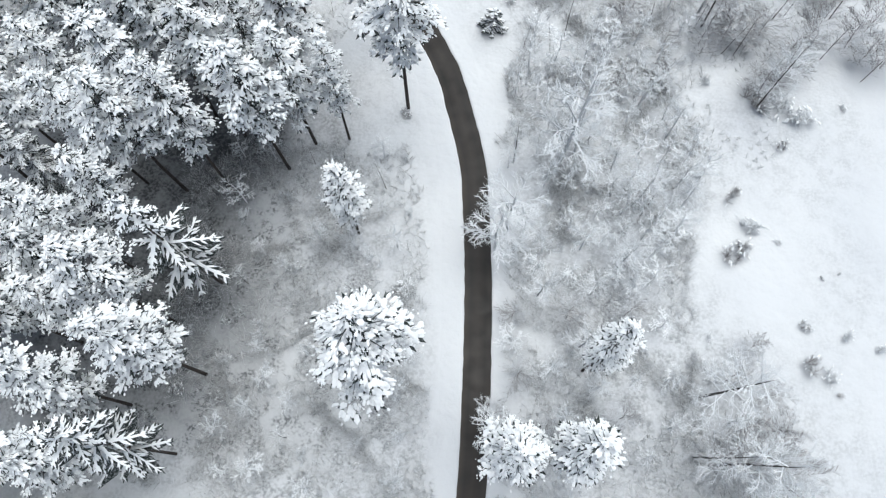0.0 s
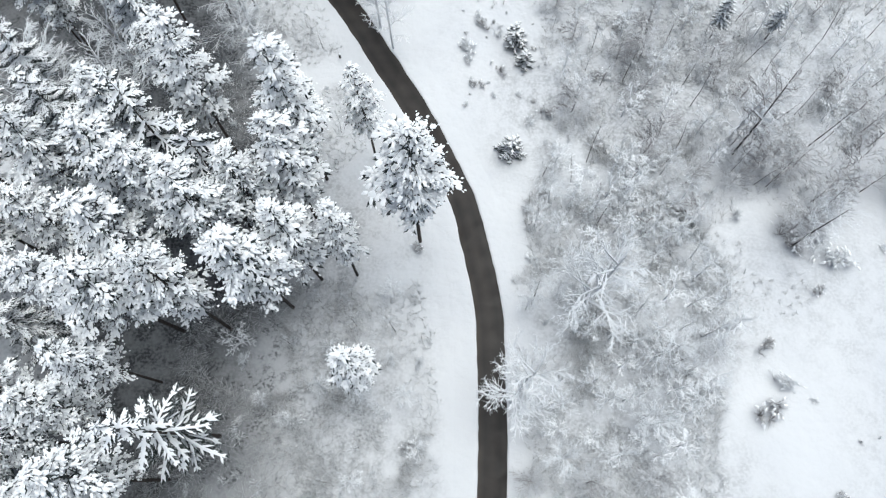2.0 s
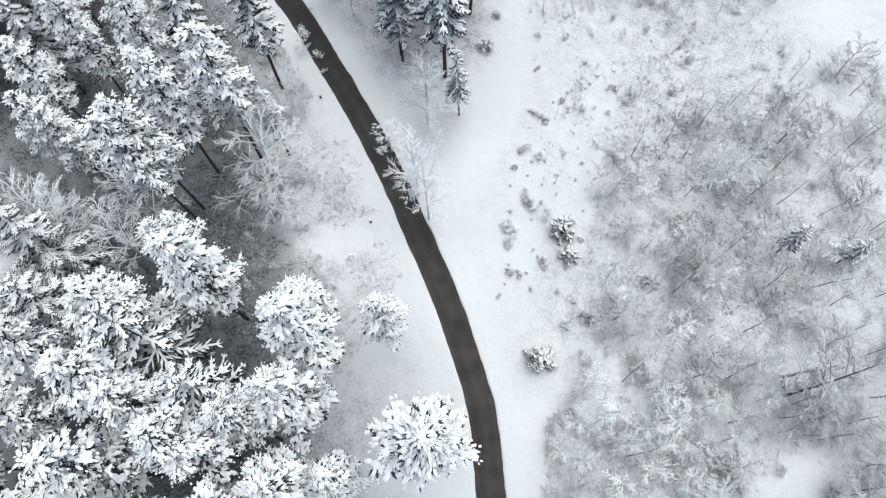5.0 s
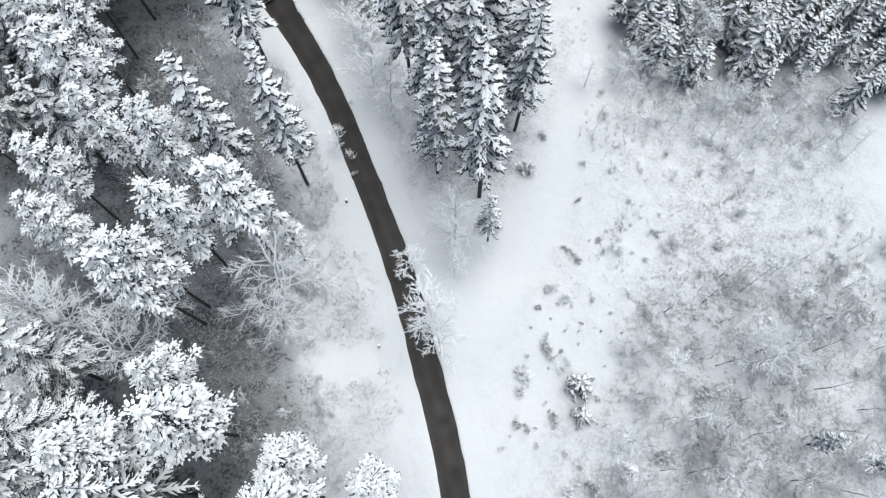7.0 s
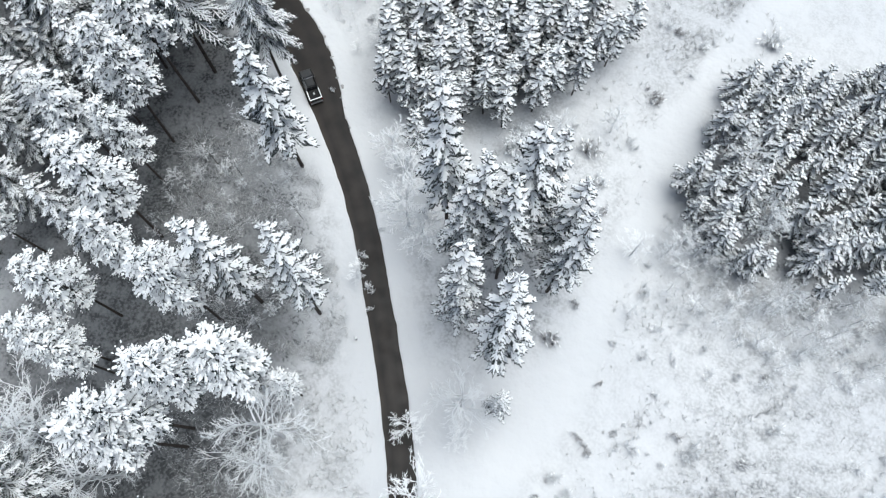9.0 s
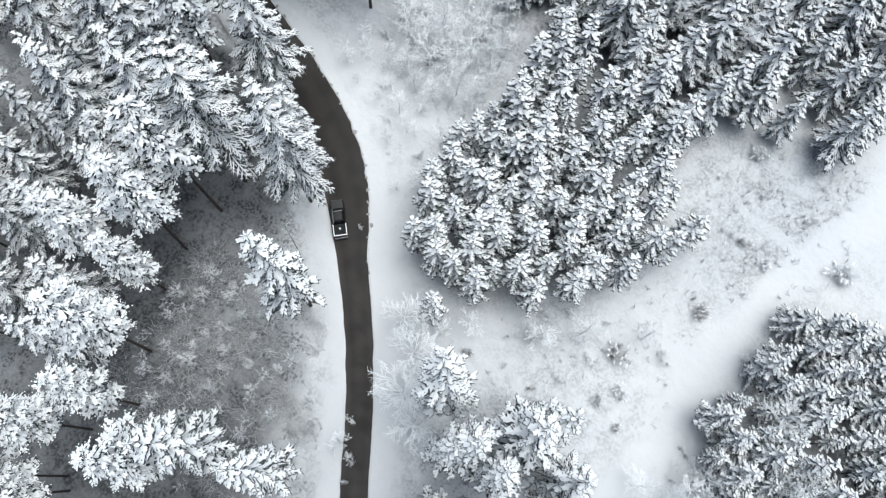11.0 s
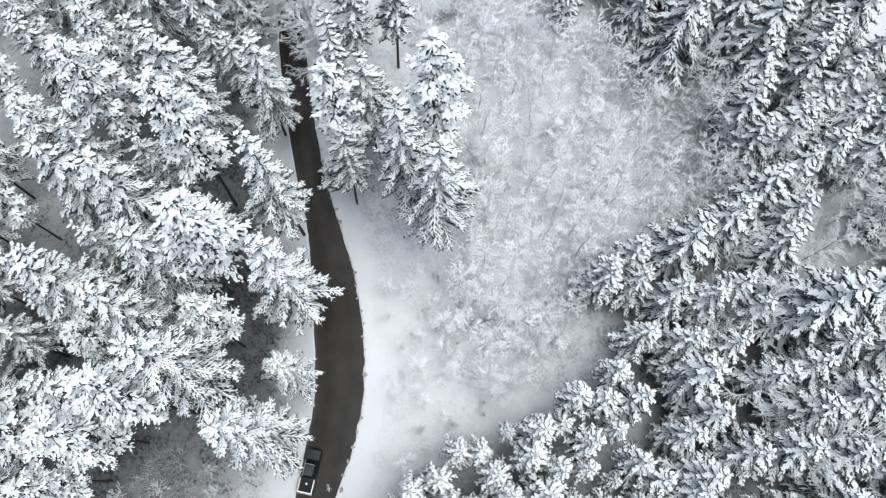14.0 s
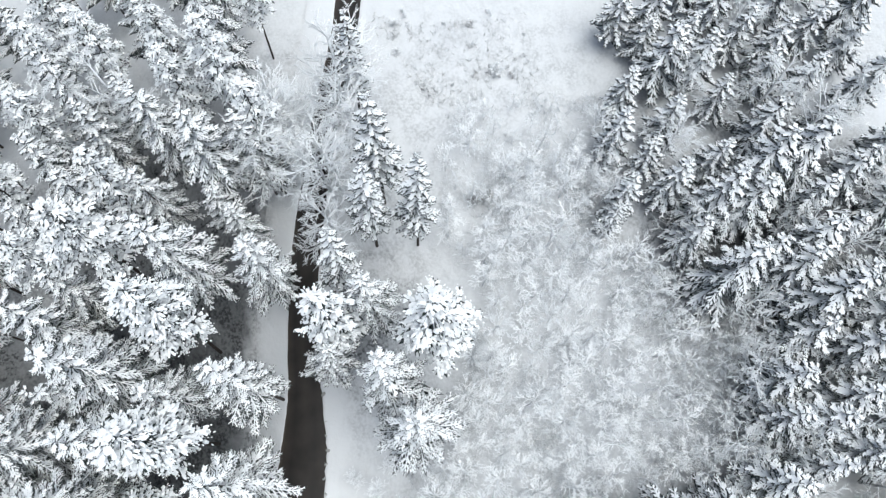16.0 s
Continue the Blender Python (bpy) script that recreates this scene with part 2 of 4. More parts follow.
# Heather, dead grass and litter that stick out of the thinner snow; under dense trees also painted shade: middle of the
# patch, its reach, how dense.
LITTER_SHADE = [(-31, 51, 10, 0.95), (-39, 66, 13, 0.9), (-46, 79, 13, 0.95), (-46, 93, 10, 0.85), (-25, 14, 17, 0.5), (-26, 34, 15, 0.5), (-14, 0, 14, 0.4), (-12, 30, 9, 0.3), (-30, 76, 13, 0.3), (-40, 100, 14, 0.35), (-58, 104, 17, 0.85), (-48, 100, 9, 0.5), (-70, 128, 14, 0.9), (-90, 140, 16, 0.9), (-78, 100, 20, 0.95), (-44, 60, 22, 0.95), (-62, 82, 16, 0.95), (-50, 86, 12, 0.7),
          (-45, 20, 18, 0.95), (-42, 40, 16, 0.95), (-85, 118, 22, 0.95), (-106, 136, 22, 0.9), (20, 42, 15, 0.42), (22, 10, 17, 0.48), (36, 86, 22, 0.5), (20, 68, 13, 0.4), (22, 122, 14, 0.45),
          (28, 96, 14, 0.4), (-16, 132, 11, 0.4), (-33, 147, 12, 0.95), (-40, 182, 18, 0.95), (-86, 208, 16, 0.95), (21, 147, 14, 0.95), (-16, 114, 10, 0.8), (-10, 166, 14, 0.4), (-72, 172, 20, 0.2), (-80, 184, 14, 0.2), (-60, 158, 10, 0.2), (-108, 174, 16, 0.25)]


def litter_shade_at(x, y):
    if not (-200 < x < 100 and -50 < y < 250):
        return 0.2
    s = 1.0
    for a, b, r, k in LITTER_SHADE:
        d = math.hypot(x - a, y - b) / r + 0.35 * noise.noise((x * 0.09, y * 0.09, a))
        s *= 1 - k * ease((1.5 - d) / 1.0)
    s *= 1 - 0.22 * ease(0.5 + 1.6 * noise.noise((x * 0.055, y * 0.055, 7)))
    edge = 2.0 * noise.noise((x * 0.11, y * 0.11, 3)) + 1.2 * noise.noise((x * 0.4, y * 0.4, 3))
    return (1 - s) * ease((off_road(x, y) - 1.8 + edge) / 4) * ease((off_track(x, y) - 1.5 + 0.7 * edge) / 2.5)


def build_ground():
    xs = np.concatenate([[-3000, -1200, -500, -300], np.arange(-200, 100, 1.6), [150, 300, 600, 1200, 3000]])
    ys = np.concatenate([[-3000, -1200, -500, -200, -100], np.arange(-50, 250, 1.6), [320, 500, 1200, 3000]])
    v = []
    for y in ys:
        for x in xs:
            z = land(x, y)
            if -200 < x < 100 and -50 < y < 250:
                o, t = off_road(x, y), off_track(x, y)
                rough = min(1, max(0, (o - 3) / 4)) * min(1, 0.15 + max(0, (t - 1.5) / 3))
                z += rough * (0.45 * noise.noise((x * 0.12, y * 0.12, 0)) + 0.10 * noise.noise((x * 0.35, y * 0.35, 5)))
                z -= 0.35 * ease((2.0 - o) / 1.8) + 0.12 * ease((2.2 - t) / 1.2)
            v.append((x, y, z))
    n = len(xs)
    f = [(j * n + i, j * n + i + 1, (j + 1) * n + i + 1, (j + 1) * n + i) for j in range(len(ys) - 1) for i in range(n - 1)]
    me = bpy.data.meshes.new("ground")
    me.from_pydata(v, [], f)
    layer = me.attributes.new("litter_shade", "FLOAT", "POINT")
    layer.data.foreach_set("value", [litter_shade_at(x, y) for x, y, z in v])
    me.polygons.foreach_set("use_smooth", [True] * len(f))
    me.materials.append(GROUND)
    tagged(new("ground", me), "gently rolling forest floor under deep fresh snow", "ground", kind="structure")


def build_road():
    v, f, uv = [], [], []
    length = 0
    tang = np.gradient(LINE[:, :2], axis=0)
    tang /= np.linalg.norm(tang, axis=1)[:, None]
    left = np.stack([-tang[:, 1], tang[:, 0]], 1)
    cols = 8
    for i, (x, y, w) in enumerate(LINE):
        z = land(x, y)
        for k in range(cols + 1):
            a = k / cols
            s = (0.5 - a) * (w + 0.8)
            v.append((x + left[i, 0] * s, y + left[i, 1] * s, z - 0.04 - 0.05 * (2 * a - 1) ** 2))
            uv.append((a, length))
        if i:
            length += float(np.hypot(*(LINE[i, :2] - LINE[i - 1, :2])))
    for i in range(len(LINE) - 1):
        for k in range(cols):
            a = i * (cols + 1) + k
            f.append((a, a + cols + 1, a + cols + 2, a + 1))
    me = bpy.data.meshes.new("road")
    me.from_pydata(v, [], f)
    layer = me.uv_layers.new(name="lanes")
    for loop in me.loops:
        layer.data[loop.index].uv = uv[loop.vertex_index]
    me.polygons.foreach_set("use_smooth", [True] * len(f))
    me.materials.append(ASPHALT)
    tagged(new("road", me), "narrow cleared asphalt forest road, dark and wet", "road", kind="structure")
    for sign, name in ((1, "verge_west"), (-1, "verge_east")):
        b = Shape()
        rows = []
        for i, (x, y, w) in enumerate(LINE):
            z = land(x, y)
            p = i * 0.8
            ragged = 0.16 * noise.noise((p * 0.35, sign * 9, 0)) + 0.10 * noise.noise((p * 1.3, sign * 9, 3))
            if 118 < y < 146 and x < -45 and sign < 0:
                ragged += 0.30 * noise.noise((p * 0.8, 4, 8))
            row = []
            for k, (s, h) in enumerate(((0.0, -0.10), (0.05, 0.0), (0.3, 0.04), (0.9, 0.05), (1.6, 0.045), (2.2, 0.03), (2.8, 0.008), (3.4, -0.03), (4.0, -0.10))):
                s = s + w / 2 + ragged * max(0, 1 - k / 4)
                h += 0.04 * max(0, 1 - k / 6) * noise.noise((p * 0.6, k * 0.8, sign * 3))
                row.append(b.point(V(x + sign * left[i, 0] * s, y + sign * left[i, 1] * s, z + h)))
            rows.append(row)
        for r, q in zip(rows, rows[1:]):
            for k in range(len(r) - 1):
                b.f.append((r[k], r[k + 1], q[k + 1], q[k]) if sign < 0 else (r[k], q[k], q[k + 1], r[k + 1]))
        me = b.mesh(name, GROUND, True)
        layer = me.attributes.new("litter_shade", "FLOAT", "POINT")
        layer.data.foreach_set("value", [litter_shade_at(p.x, p.y) for p in b.v])
        ob = new(name, me)
        tagged(ob, "low ragged bank of ploughed snow along the road", "snow verge", kind="structure")


build_ground()
build_road()


# ---- kinds of trees ----
def make_spruce(h, radius, base, whorls, arms, fat, droop, name, label, category, group, sparse=1.0, pairs=3, fine=0, blunt=0.8, needles=None):
    """A spruce: trunk, dark sprays of needles, and on every bough a string of snow with snowy side twigs."""
    tree = tagged(new(name), label, category, group)
    trunk, crown, snow = Shape(), Shape(), Shape()
    r0 = 0.0065 * h + 0.03
    bend = V(U(-0.2, 0.2), U(-0.2, 0.2), 0)
    trunk.tube([V(0, 0, -0.6), V(0, 0, h * 0.3) + bend * 0.5, V(0, 0, h * 0.65) + bend, V(0, 0, h)], [r0, r0 * 0.8, r0 * 0.45], 6)
    lop = [U(0.8, 1.15) for _ in range(6)]
    for k in range(whorls):
        s = (k + U(0.2, 0.6)) / whorls
        z = h * (base + (1 - base) * s)
        reach = radius * ((1 - s) ** blunt) * (0.7 + 0.3 * min(1, s * 6)) + 0.35
        count = max(5, round(arms * (0.75 + 0.25 * (1 - s))))
        turn = U(0, 6.3)
        for j in range(count):
            if random.random() > sparse:
                continue
            az = turn + 6.283 * j / count + U(-0.25, 0.25)
            long = reach * U(0.75, 1.15) * lop[int(az) % 6]
            rise = 0.3 - 0.5 * (1 - s) ** 0.7 * droop + U(-0.1, 0.1)
            root = V(0, 0, z + U(-0.3, 0.3) * h / whorls * (1 - base))
            fall = long * 0.22 * droop * U(0.6, 1.3)
            swing = U(-0.12, 0.12)
            spot = lambda t: root + around(az + swing * t, long * t, long * rise * t - fall * t * t)
            wide = fat * (0.65 + 0.35 * min(1, long / radius * 1.5)) * U(0.85, 1.2)
            crown.tube([root, spot(0.9)], [0.02 + 0.012 * long], 3)
            snow.string(spot, max(2, min(6, round(long / 0.6))), wide * 0.62, wide * 0.32)
            low = V(0, 0, 0.14 + wide * 0.4)
            crown.roof(spot(0.0) - low, spot(1.06) - low, 0.12 * long + 0.1, 0.1 * long)
            for i in range(pairs):
                q = 0.14 + 0.78 * (i + U(0.1, 0.9)) / pairs
                o = spot(q)
                for sgn in (-1, 1):
                    ln = (long * (0.36 - 0.27 * q) + 0.14) * U(0.65, 1.25)
                    way = az + sgn * U(0.45, 0.8)
                    e = o + around(way, ln, (rise - 2 * fall / long * q) * ln * 0.8 - ln * U(0.0, 0.3) * droop)
                    w = wide * U(0.34, 0.5)
                    snow.lump(o, e, w, w * 0.75, 4)
                    crown.roof(o - low, e + (e - o) * 0.12 - low, w * 1.1 + 0.02 * ln, w * 0.9)
                    for f in range(fine if ln > 0.5 else 0):
                        g = 0.2 + 0.7 * (f + U(0, 0.8)) / fine
                        p = o + (e - o) * g
                        for side in (-1, 1):
                            m = ln * (0.5 - 0.3 * g) * U(0.6, 1.2)
                            snow.lump(p, p + around(way + side * U(0.6, 1.1), m, (e - o).z / ln * m * 0.7 - 0.12 * m), w * 0.55, w * 0.4, 4)
    for i in range(5):
        snow.finger(V(0, 0, h - 0.6 * fat), around(1.26 * i + U(-0.3, 0.3), fat * U(2.0, 3.0), h - U(1.2, 2.4) * fat), fat * 0.6, fat * 0.4, 3, 1)
    snow.finger(V(0, 0, h - 0.7), V(0, 0, h + 0.15), fat * 0.5, fat * 0.5, 4, 2)
    part("trunk", trunk, BARK, tree)
    part("crown", crown, needles or FIR, tree, "dark green needle sprays", kind="stuff")
    part("snow_load", snow, LADEN, tree, "ragged white strings of snow on the boughs", True, "stuff")
    return tree


def clump(snow, crown, c, d, size):
    """Rounded lobes of snow on a tuft of pine needles, with crumbs at the rim."""
    side = d.cross(V(0, 0, 1)).normalized()
    snow.lump(c - d * size * 0.7 - V(0, 0, size * 0.1), c + d * size * U(0.4, 0.7) - V(0, 0, size * 0.1), size * U(0.26, 0.4), size * 0.2)
    for j in range(4):
        a = 0.3 * (j - 1.5) + U(-0.4, 0.4)
        e = d * math.cos(a) + side * math.sin(a)
        o = c + side * (size * 0.36 * (j - 1.5)) + d * size * U(-0.5, 0.35) + V(0, 0, size * U(-0.2, 0.2))
        snow.lump(o, o + e * size * U(0.7, 1.15), size * U(0.18, 0.28), size * U(0.2, 0.28))
        o += e * size * U(0.6, 1.2) + side * size * U(-0.4, 0.4) - V(0, 0, size * U(0.0, 0.3))
        snow.lump(o, o + e * size * U(0.25, 0.5), size * U(0.09, 0.16), size * 0.14, 5)
    for j in range(2):
        a = U(-1.1, 1.1)
        e = (d * math.cos(a) + side * math.sin(a) - V(0, 0, U(0.0, 0.35))).normalized()
        o = c - V(0, 0, size * 0.4)
        crown.roof(o, o + e * size * U(1.1, 1.7), size * 0.2, size * 0.2)


def make_pine(h, radius, base, boughs, size, name, label, category, group):
    """A pine: a bare lower trunk and a rounded crown of cushions of snow."""
    tree = tagged(new(name), label, category, group)
    trunk, crown, snow = Shape(), Shape(), Shape()
    r0 = 0.0062 * h + 0.03
    bend = V(U(-0.3, 0.3), U(-0.3, 0.3), 0)
    trunk.tube([V(0, 0, -0.6), V(0, 0, h * 0.3) + bend, V(0, 0, h * 0.65) + bend * 0.6, V(0, 0, h * 0.97)], [r0, r0 * 0.8, r0 * 0.5], 7)
    turn = U(0, 6.3)
    lop = [U(0.75, 1.15) for _ in range(5)]
    for k in range(boughs):
        s = (k + 0.5) / boughs
        z = h * (base + (0.985 - base) * s)
        az = turn + 2.399 * k + U(-0.35, 0.35)
        reach = radius * (1 - s ** 2.2) ** 0.7 * (0.5 + 0.5 * min(1, s * 3)) * lop[int(az * 0.8) % 5] + 0.35
        long = reach * U(0.75, 1.15)
        rise = -0.12 + 0.55 * s + U(-0.15, 0.15)
        spot = lambda t: V(0, 0, z) + around(az, long * t, long * (rise * t - 0.28 * t * t))
        crown.tube([spot(0), spot(0.5), spot(0.95)], [0.05 + 0.015 * long, 0.03], 3)
        n = max(2, round(long / (size * 1.6)))
        for i in range(n):
            t = 0.22 + 0.8 * (i + U(0.1, 0.6)) / n
            for sgn in ((0,) if i == n - 1 else (-1, 1) if i else (U(-0.4, 0.4),)):
                a = az + sgn * U(0.2, 0.9) + U(-0.3, 0.3)
                o = spot(t) + around(az + sgn * 1.4, abs(sgn) * size * U(0.5, 1.3) * (0.6 + 0.4 * t), U(-0.3, 0.1))
                d = around(a, 1, -U(0.0, 0.6)).normalized()
                clump(snow, crown, o, d, size * random.choice((0.65, 0.8, 0.95, 1.1, 1.3)) * U(0.85, 1.15))
    for i in range(4):
        clump(snow, crown, V(U(-0.2, 0.2), U(-0.2, 0.2), h - size * U(0.2, 1.2)), around(i * 1.6, 1, -0.5).normalized(), size * 0.8)
    part("trunk", trunk, BARK, tree)
    part("crown", crown, NEEDLES, tree, "dark green needle tufts", kind="stuff")
    part("snow_load", snow, LADEN, tree, "thick white cushions of snow", True, "stuff")
    return tree


def make_bare(h, spread, limbs, split, twig, mat, name, label, category, group, clear=0.3, thick=1.0, lean=0.06, stem=None):
    """A leafless tree: stem and limbs, and a haze of frosted twigs."""
    tree = tagged(new(name), label, category, group)
    wood, fine = Shape(), Shape()
    top = V(U(-1, 1) * lean * h, U(-1, 1) * lean * h, h * 0.82)
    mid = top * 0.5 + V(U(-0.2, 0.2), U(-0.2, 0.2), 0)
    r0 = (0.008 * h + 0.02) * thick
    wood.tube([V(0, 0, -0.4), mid, top, top * 1.15], [r0, r0 * 0.65, r0 * 0.3], 5)
    for i in range(limbs):
        s = clear + (1 - clear) * (i + U(0, 0.8)) / limbs
        o = mid * (s * 2) if s < 0.5 else mid + (top - mid) * (s * 2 - 1)
        az = 2.4 * i + U(-0.5, 0.5)
        ln = spread * (1.15 - 0.6 * s) * U(0.65, 1.15)
        up = ln * (0.35 + 0.7 * s) * U(0.6, 1.2)
        e = o + around(az, ln, up)
        m = o + around(az + U(-0.2, 0.2), ln * 0.5, up * 0.62)
        fine.tube([o, m, e], [r0 * 0.42, r0 * 0.26], 3)
        for j in range(split):
            q = 0.25 + 0.75 * (j + U(0, 0.9)) / split
            p = o + (m - o) * q * 2 if q < 0.5 else m + (e - m) * (q * 2 - 1)
            bl = ln * 0.5 * (1.15 - 0.55 * q) * U(0.6, 1.2)
            ba = az + random.choice((-1, 1)) * U(0.3, 1.1)
            t = p + around(ba, bl, bl * U(0.1, 0.7))
            fine.tube([p, p + (t - p) * 0.55 + V(0, 0, 0.04 * bl), t], [0.024 * thick + 0.006, 0.02 * thick + 0.004], 3)
            for k in range(twig):
                g = U(0.2, 1)
                c = p + (t - p) * g
                tl = bl * U(0.25, 0.6)
                x = c + around(ba + U(-1.2, 1.2), tl, tl * U(-0.25, 0.6))
                fine.tube([c, x], [0.014 * thick + 0.01], 3)
    part("trunk", wood, stem or mat, tree)
    part("branchwork", fine, mat, tree, "fine twigs white with frost", kind="stuff")
    return tree


def make_bush(radius, height, stems, twig, mat, name, label, category, group, snowy=0):
    """A leafless bush: thin stems from a few roots, with frosted side twigs."""
    b = Shape()
    roots = [around(U(0, 6.3), radius * U(0, 0.65), -0.1) for _ in range(4)]
    tips = []
    for i in range(stems):
        o = random.choice(roots)
        az, out = U(0, 6.3), radius * U(0.1, 0.6)
        e = o + around(az, out, height * U(0.35, 1.0))
        m = o + (e - o) * 0.5 + V(0, 0, height * 0.1)
        b.tube([o, m, e], [0.026, 0.02], 3)
        tips.append((e, az))
        for k in range(twig):
            g = U(0.3, 1)
            c = o + (m - o) * g * 2 if g < 0.5 else m + (e - m) * (g * 2 - 1)
            ln = radius * U(0.12, 0.36)
            b.tube([c, c + around(az + U(-1.6, 1.6), ln, ln * U(-0.3, 0.7))], [0.02], 3)
    ob = new(name, b.mesh(name, mat))
    if snowy:
        s = Shape()
        for e, az in tips[:snowy]:
            s.finger(e - V(0, 0, 0.1), e + around(az, radius * U(0.15, 0.4), -U(0.05, 0.2)), 0.085, 0.06, 4)
        part("snow_load", s, SNOW, ob, "small caps of snow", True, "stuff")
    return tagged(ob, label, category, group)


class Kind:
    """A kind of tree in a few forms: each form is built once, then copied."""

    def __init__(self, forms, height, build):
        self.forms, self.height, self.build, self.made, self.next = forms, height, build, {}, 0

    def plant(self, x, y, top=None, size=1.0, wide=1.0, form=None):
        k = self.next % self.forms if form is None else form
        self.next += 1
        if self.height > 2:
            x, y = beside_road(x, y)
        z = land(x, y)
        s = size if top is None else (top - z) / self.height
        if k not in self.made:
            random.seed(self.height * 100 + k * 17 + self.forms)
            ob = self.build(k)
            self.made[k] = ob
            random.seed(self.next * 31 + k)
        else:
            ob = copy_thing(self.made[k], Matrix())
        lop = 0.35 if self.height < 2 else 0.07
        ob.matrix_basis = Matrix.LocRotScale((x, y, z), Euler((U(-0.03, 0.03), U(-0.03, 0.03), U(0, 6.28))), (s * wide * U(1 - lop, 1 + lop), s * wide * U(1 - lop, 1 + lop), s))
        return ob


pine = Kind(6, 30.0, lambda k: make_pine(30, U(3.6, 4.3), U(0.38, 0.48), 48, U(0.46, 0.54), "pine_tree",
            "tall pine with thick cushions of fresh snow on its crown", "pine tree", "pines of the forest"))
slim_pine = Kind(3, 26.0, lambda k: make_pine(26, U(2.2, 2.7), 0.34, 46, 0.42, "slim_pine",
            "slim pine with lumps of snow on its short boughs", "pine tree", "pines of the forest"))
spruce = Kind(6, 30.0, lambda k: make_spruce(30, U(4.5, 5.3), U(0.26, 0.36), 10, 9, 0.16, U(0.9, 1.2), "spruce_tree",
            "tall spruce with long drooping boughs under strings of snow", "spruce tree", "spruces of the forest", 0.95, 9, 2, 0.75))
open_spruce = Kind(2, 30.0, lambda k: make_spruce(30, 4.6, 0.35, 8, 7, 0.3, 0.8, "open_spruce",
            "thin spruce with bare-looking snow-covered boughs", "spruce tree", "spruces of the forest", 0.9, 4, 0, 0.7))
slim_spruce = Kind(3, 30.0, lambda k: make_spruce(30, U(2.8, 3.3), 0.33, 11, 8, 0.25, 0.95, "slim_spruce",
            "narrow tall spruce with short snowy boughs", "spruce tree", "spruces of the forest", 0.95, 6, 1, 0.7, RIMED))
middle_spruce = Kind(6, 18.0, lambda k: make_spruce(18, U(3.8, 4.5), 0.2, 8, 8, 0.25, U(1.0, 1.25), "stand_spruce",
            "snow-covered spruce in a dense stand", "spruce tree", "spruces of the stand", 1.0, 7, 1, 0.75, RIMED))
young_spruce = Kind(6, 14.0, lambda k: make_spruce(14, U(2.0, 2.5), 0.3, 6, 9, 0.23, 0.7, "young_spruce",
            "young spruce with a star of snowy boughs at its top", "young spruce", "young spruces of the plantation", 1.0, 5, 0, 0.68, RIMED))
little_spruce = Kind(2, 4.0, lambda k: make_spruce(4, 1.8, 0.03, 6, 7, 0.14, 0.45, "little_spruce",
            "small ragged spruce half buried in snow", "small spruce", "small spruces in the clearing", 0.8, 4, 0, 0.72))
frosted = Kind(4, 16.0, lambda k: make_bare(16, U(4.2, 5.2), 18, 8, 9, FROST, "frosted_tree",
            "leafless tree with grey twigs white with hoar frost", "bare tree", "frosted trees", 0.22, 1.55))
rimed = Kind(3, 10.0, lambda k: make_bare(10, U(2.6, 3.2), 15, 7, 9, WHITE_TWIG, "rimed_tree",
            "small leafless tree thickly coated with white rime", "bare tree", "rimed trees", 0.2, 1.4))
thicket = Kind(5, 8.0, lambda k: make_bare(8, U(1.9, 2.4), 12, 6, 8, WHITE_TWIG if k % 2 else FROST, "thicket_sapling",
            "slender frosted sapling in a pale thicket", "sapling", "saplings of the thicket", 0.3, 1.4, 0.05, WHITE_TWIG))
pole = Kind(4, 9.0, lambda k: make_bare(9, 1.3, 9, 4, 5, FROST, "bare_sapling",
            "thin dark leafless sapling standing in the snow", "sapling", "bare saplings", 0.4, 0.6, 0.12, STEM))
brown_tree = Kind(3, 7.0, lambda k: make_bare(7, 2.8, 18, 9, 9, BROWN, "brown_tree",
            "low brown leafless tree dusted with frost", "bare tree", "brown trees by the field", 0.08, 1.1))
tall_birch = Kind(4, 22.0, lambda k: make_bare(22, U(3.6, 4.4), 22, 8, 8, BROWN if k % 2 else FROST, "tall_birch",
            "tall leafless birch with a dark trunk and frosted brown twigs", "bare tree", "birches by the field", 0.3, 0.85, 0.03, STEM))
limbed_tree = Kind(2, 18.0, lambda k: make_bare(18, 5.6, 16, 8, 8, WHITE_TWIG, "limbed_tree",
            "broad leafless tree with snow lying along its limbs", "bare tree", "snowy trees by the road", 0.25, 2.2))
bush = Kind(4, 1.0, lambda k: make_bush(1.1, 1.2, 56, 7, BROWN if k % 2 else FROST, "bush",
            "brown leafless bush dusted with snow", "bush", "bushes in the clearing", 20 if k < 2 else 12))
pale_bush = Kind(3, 1.0, lambda k: make_bush(1.3, 1.5, 34, 7, WHITE_TWIG if k == 2 else FROST, "frosted_bush",
            "pale leafless bush covered with frost", "bush", "frosted bushes"))

TAKEN = []
THICKET = [(-50, 152), (-51, 163), (-58, 171), (-60, 176), (-59.5, 184), (-58, 190), (-60, 195), (-67, 199), (-73, 201), (-77, 197), (-82, 192), (-87, 186), (-98, 187),
           (-101, 176), (-92, 170), (-85, 168), (-70, 160), (-59, 149)]


def plant_all(kind, rows, wide=1.0):
    for x, y, top in rows:
        TAKEN.append((x, y))
        kind.plant(x, y, top, wide=wide * U(0.92, 1.1))


def inside(poly, x, y):
    hit = False
    for (ax, ay), (bx, by) in zip(poly, poly[1:] + poly[:1]):
        if (ay > y) != (by > y) and x < (bx - ax) * (y - ay) / (by - ay) + ax:
            hit = not hit
    return hit


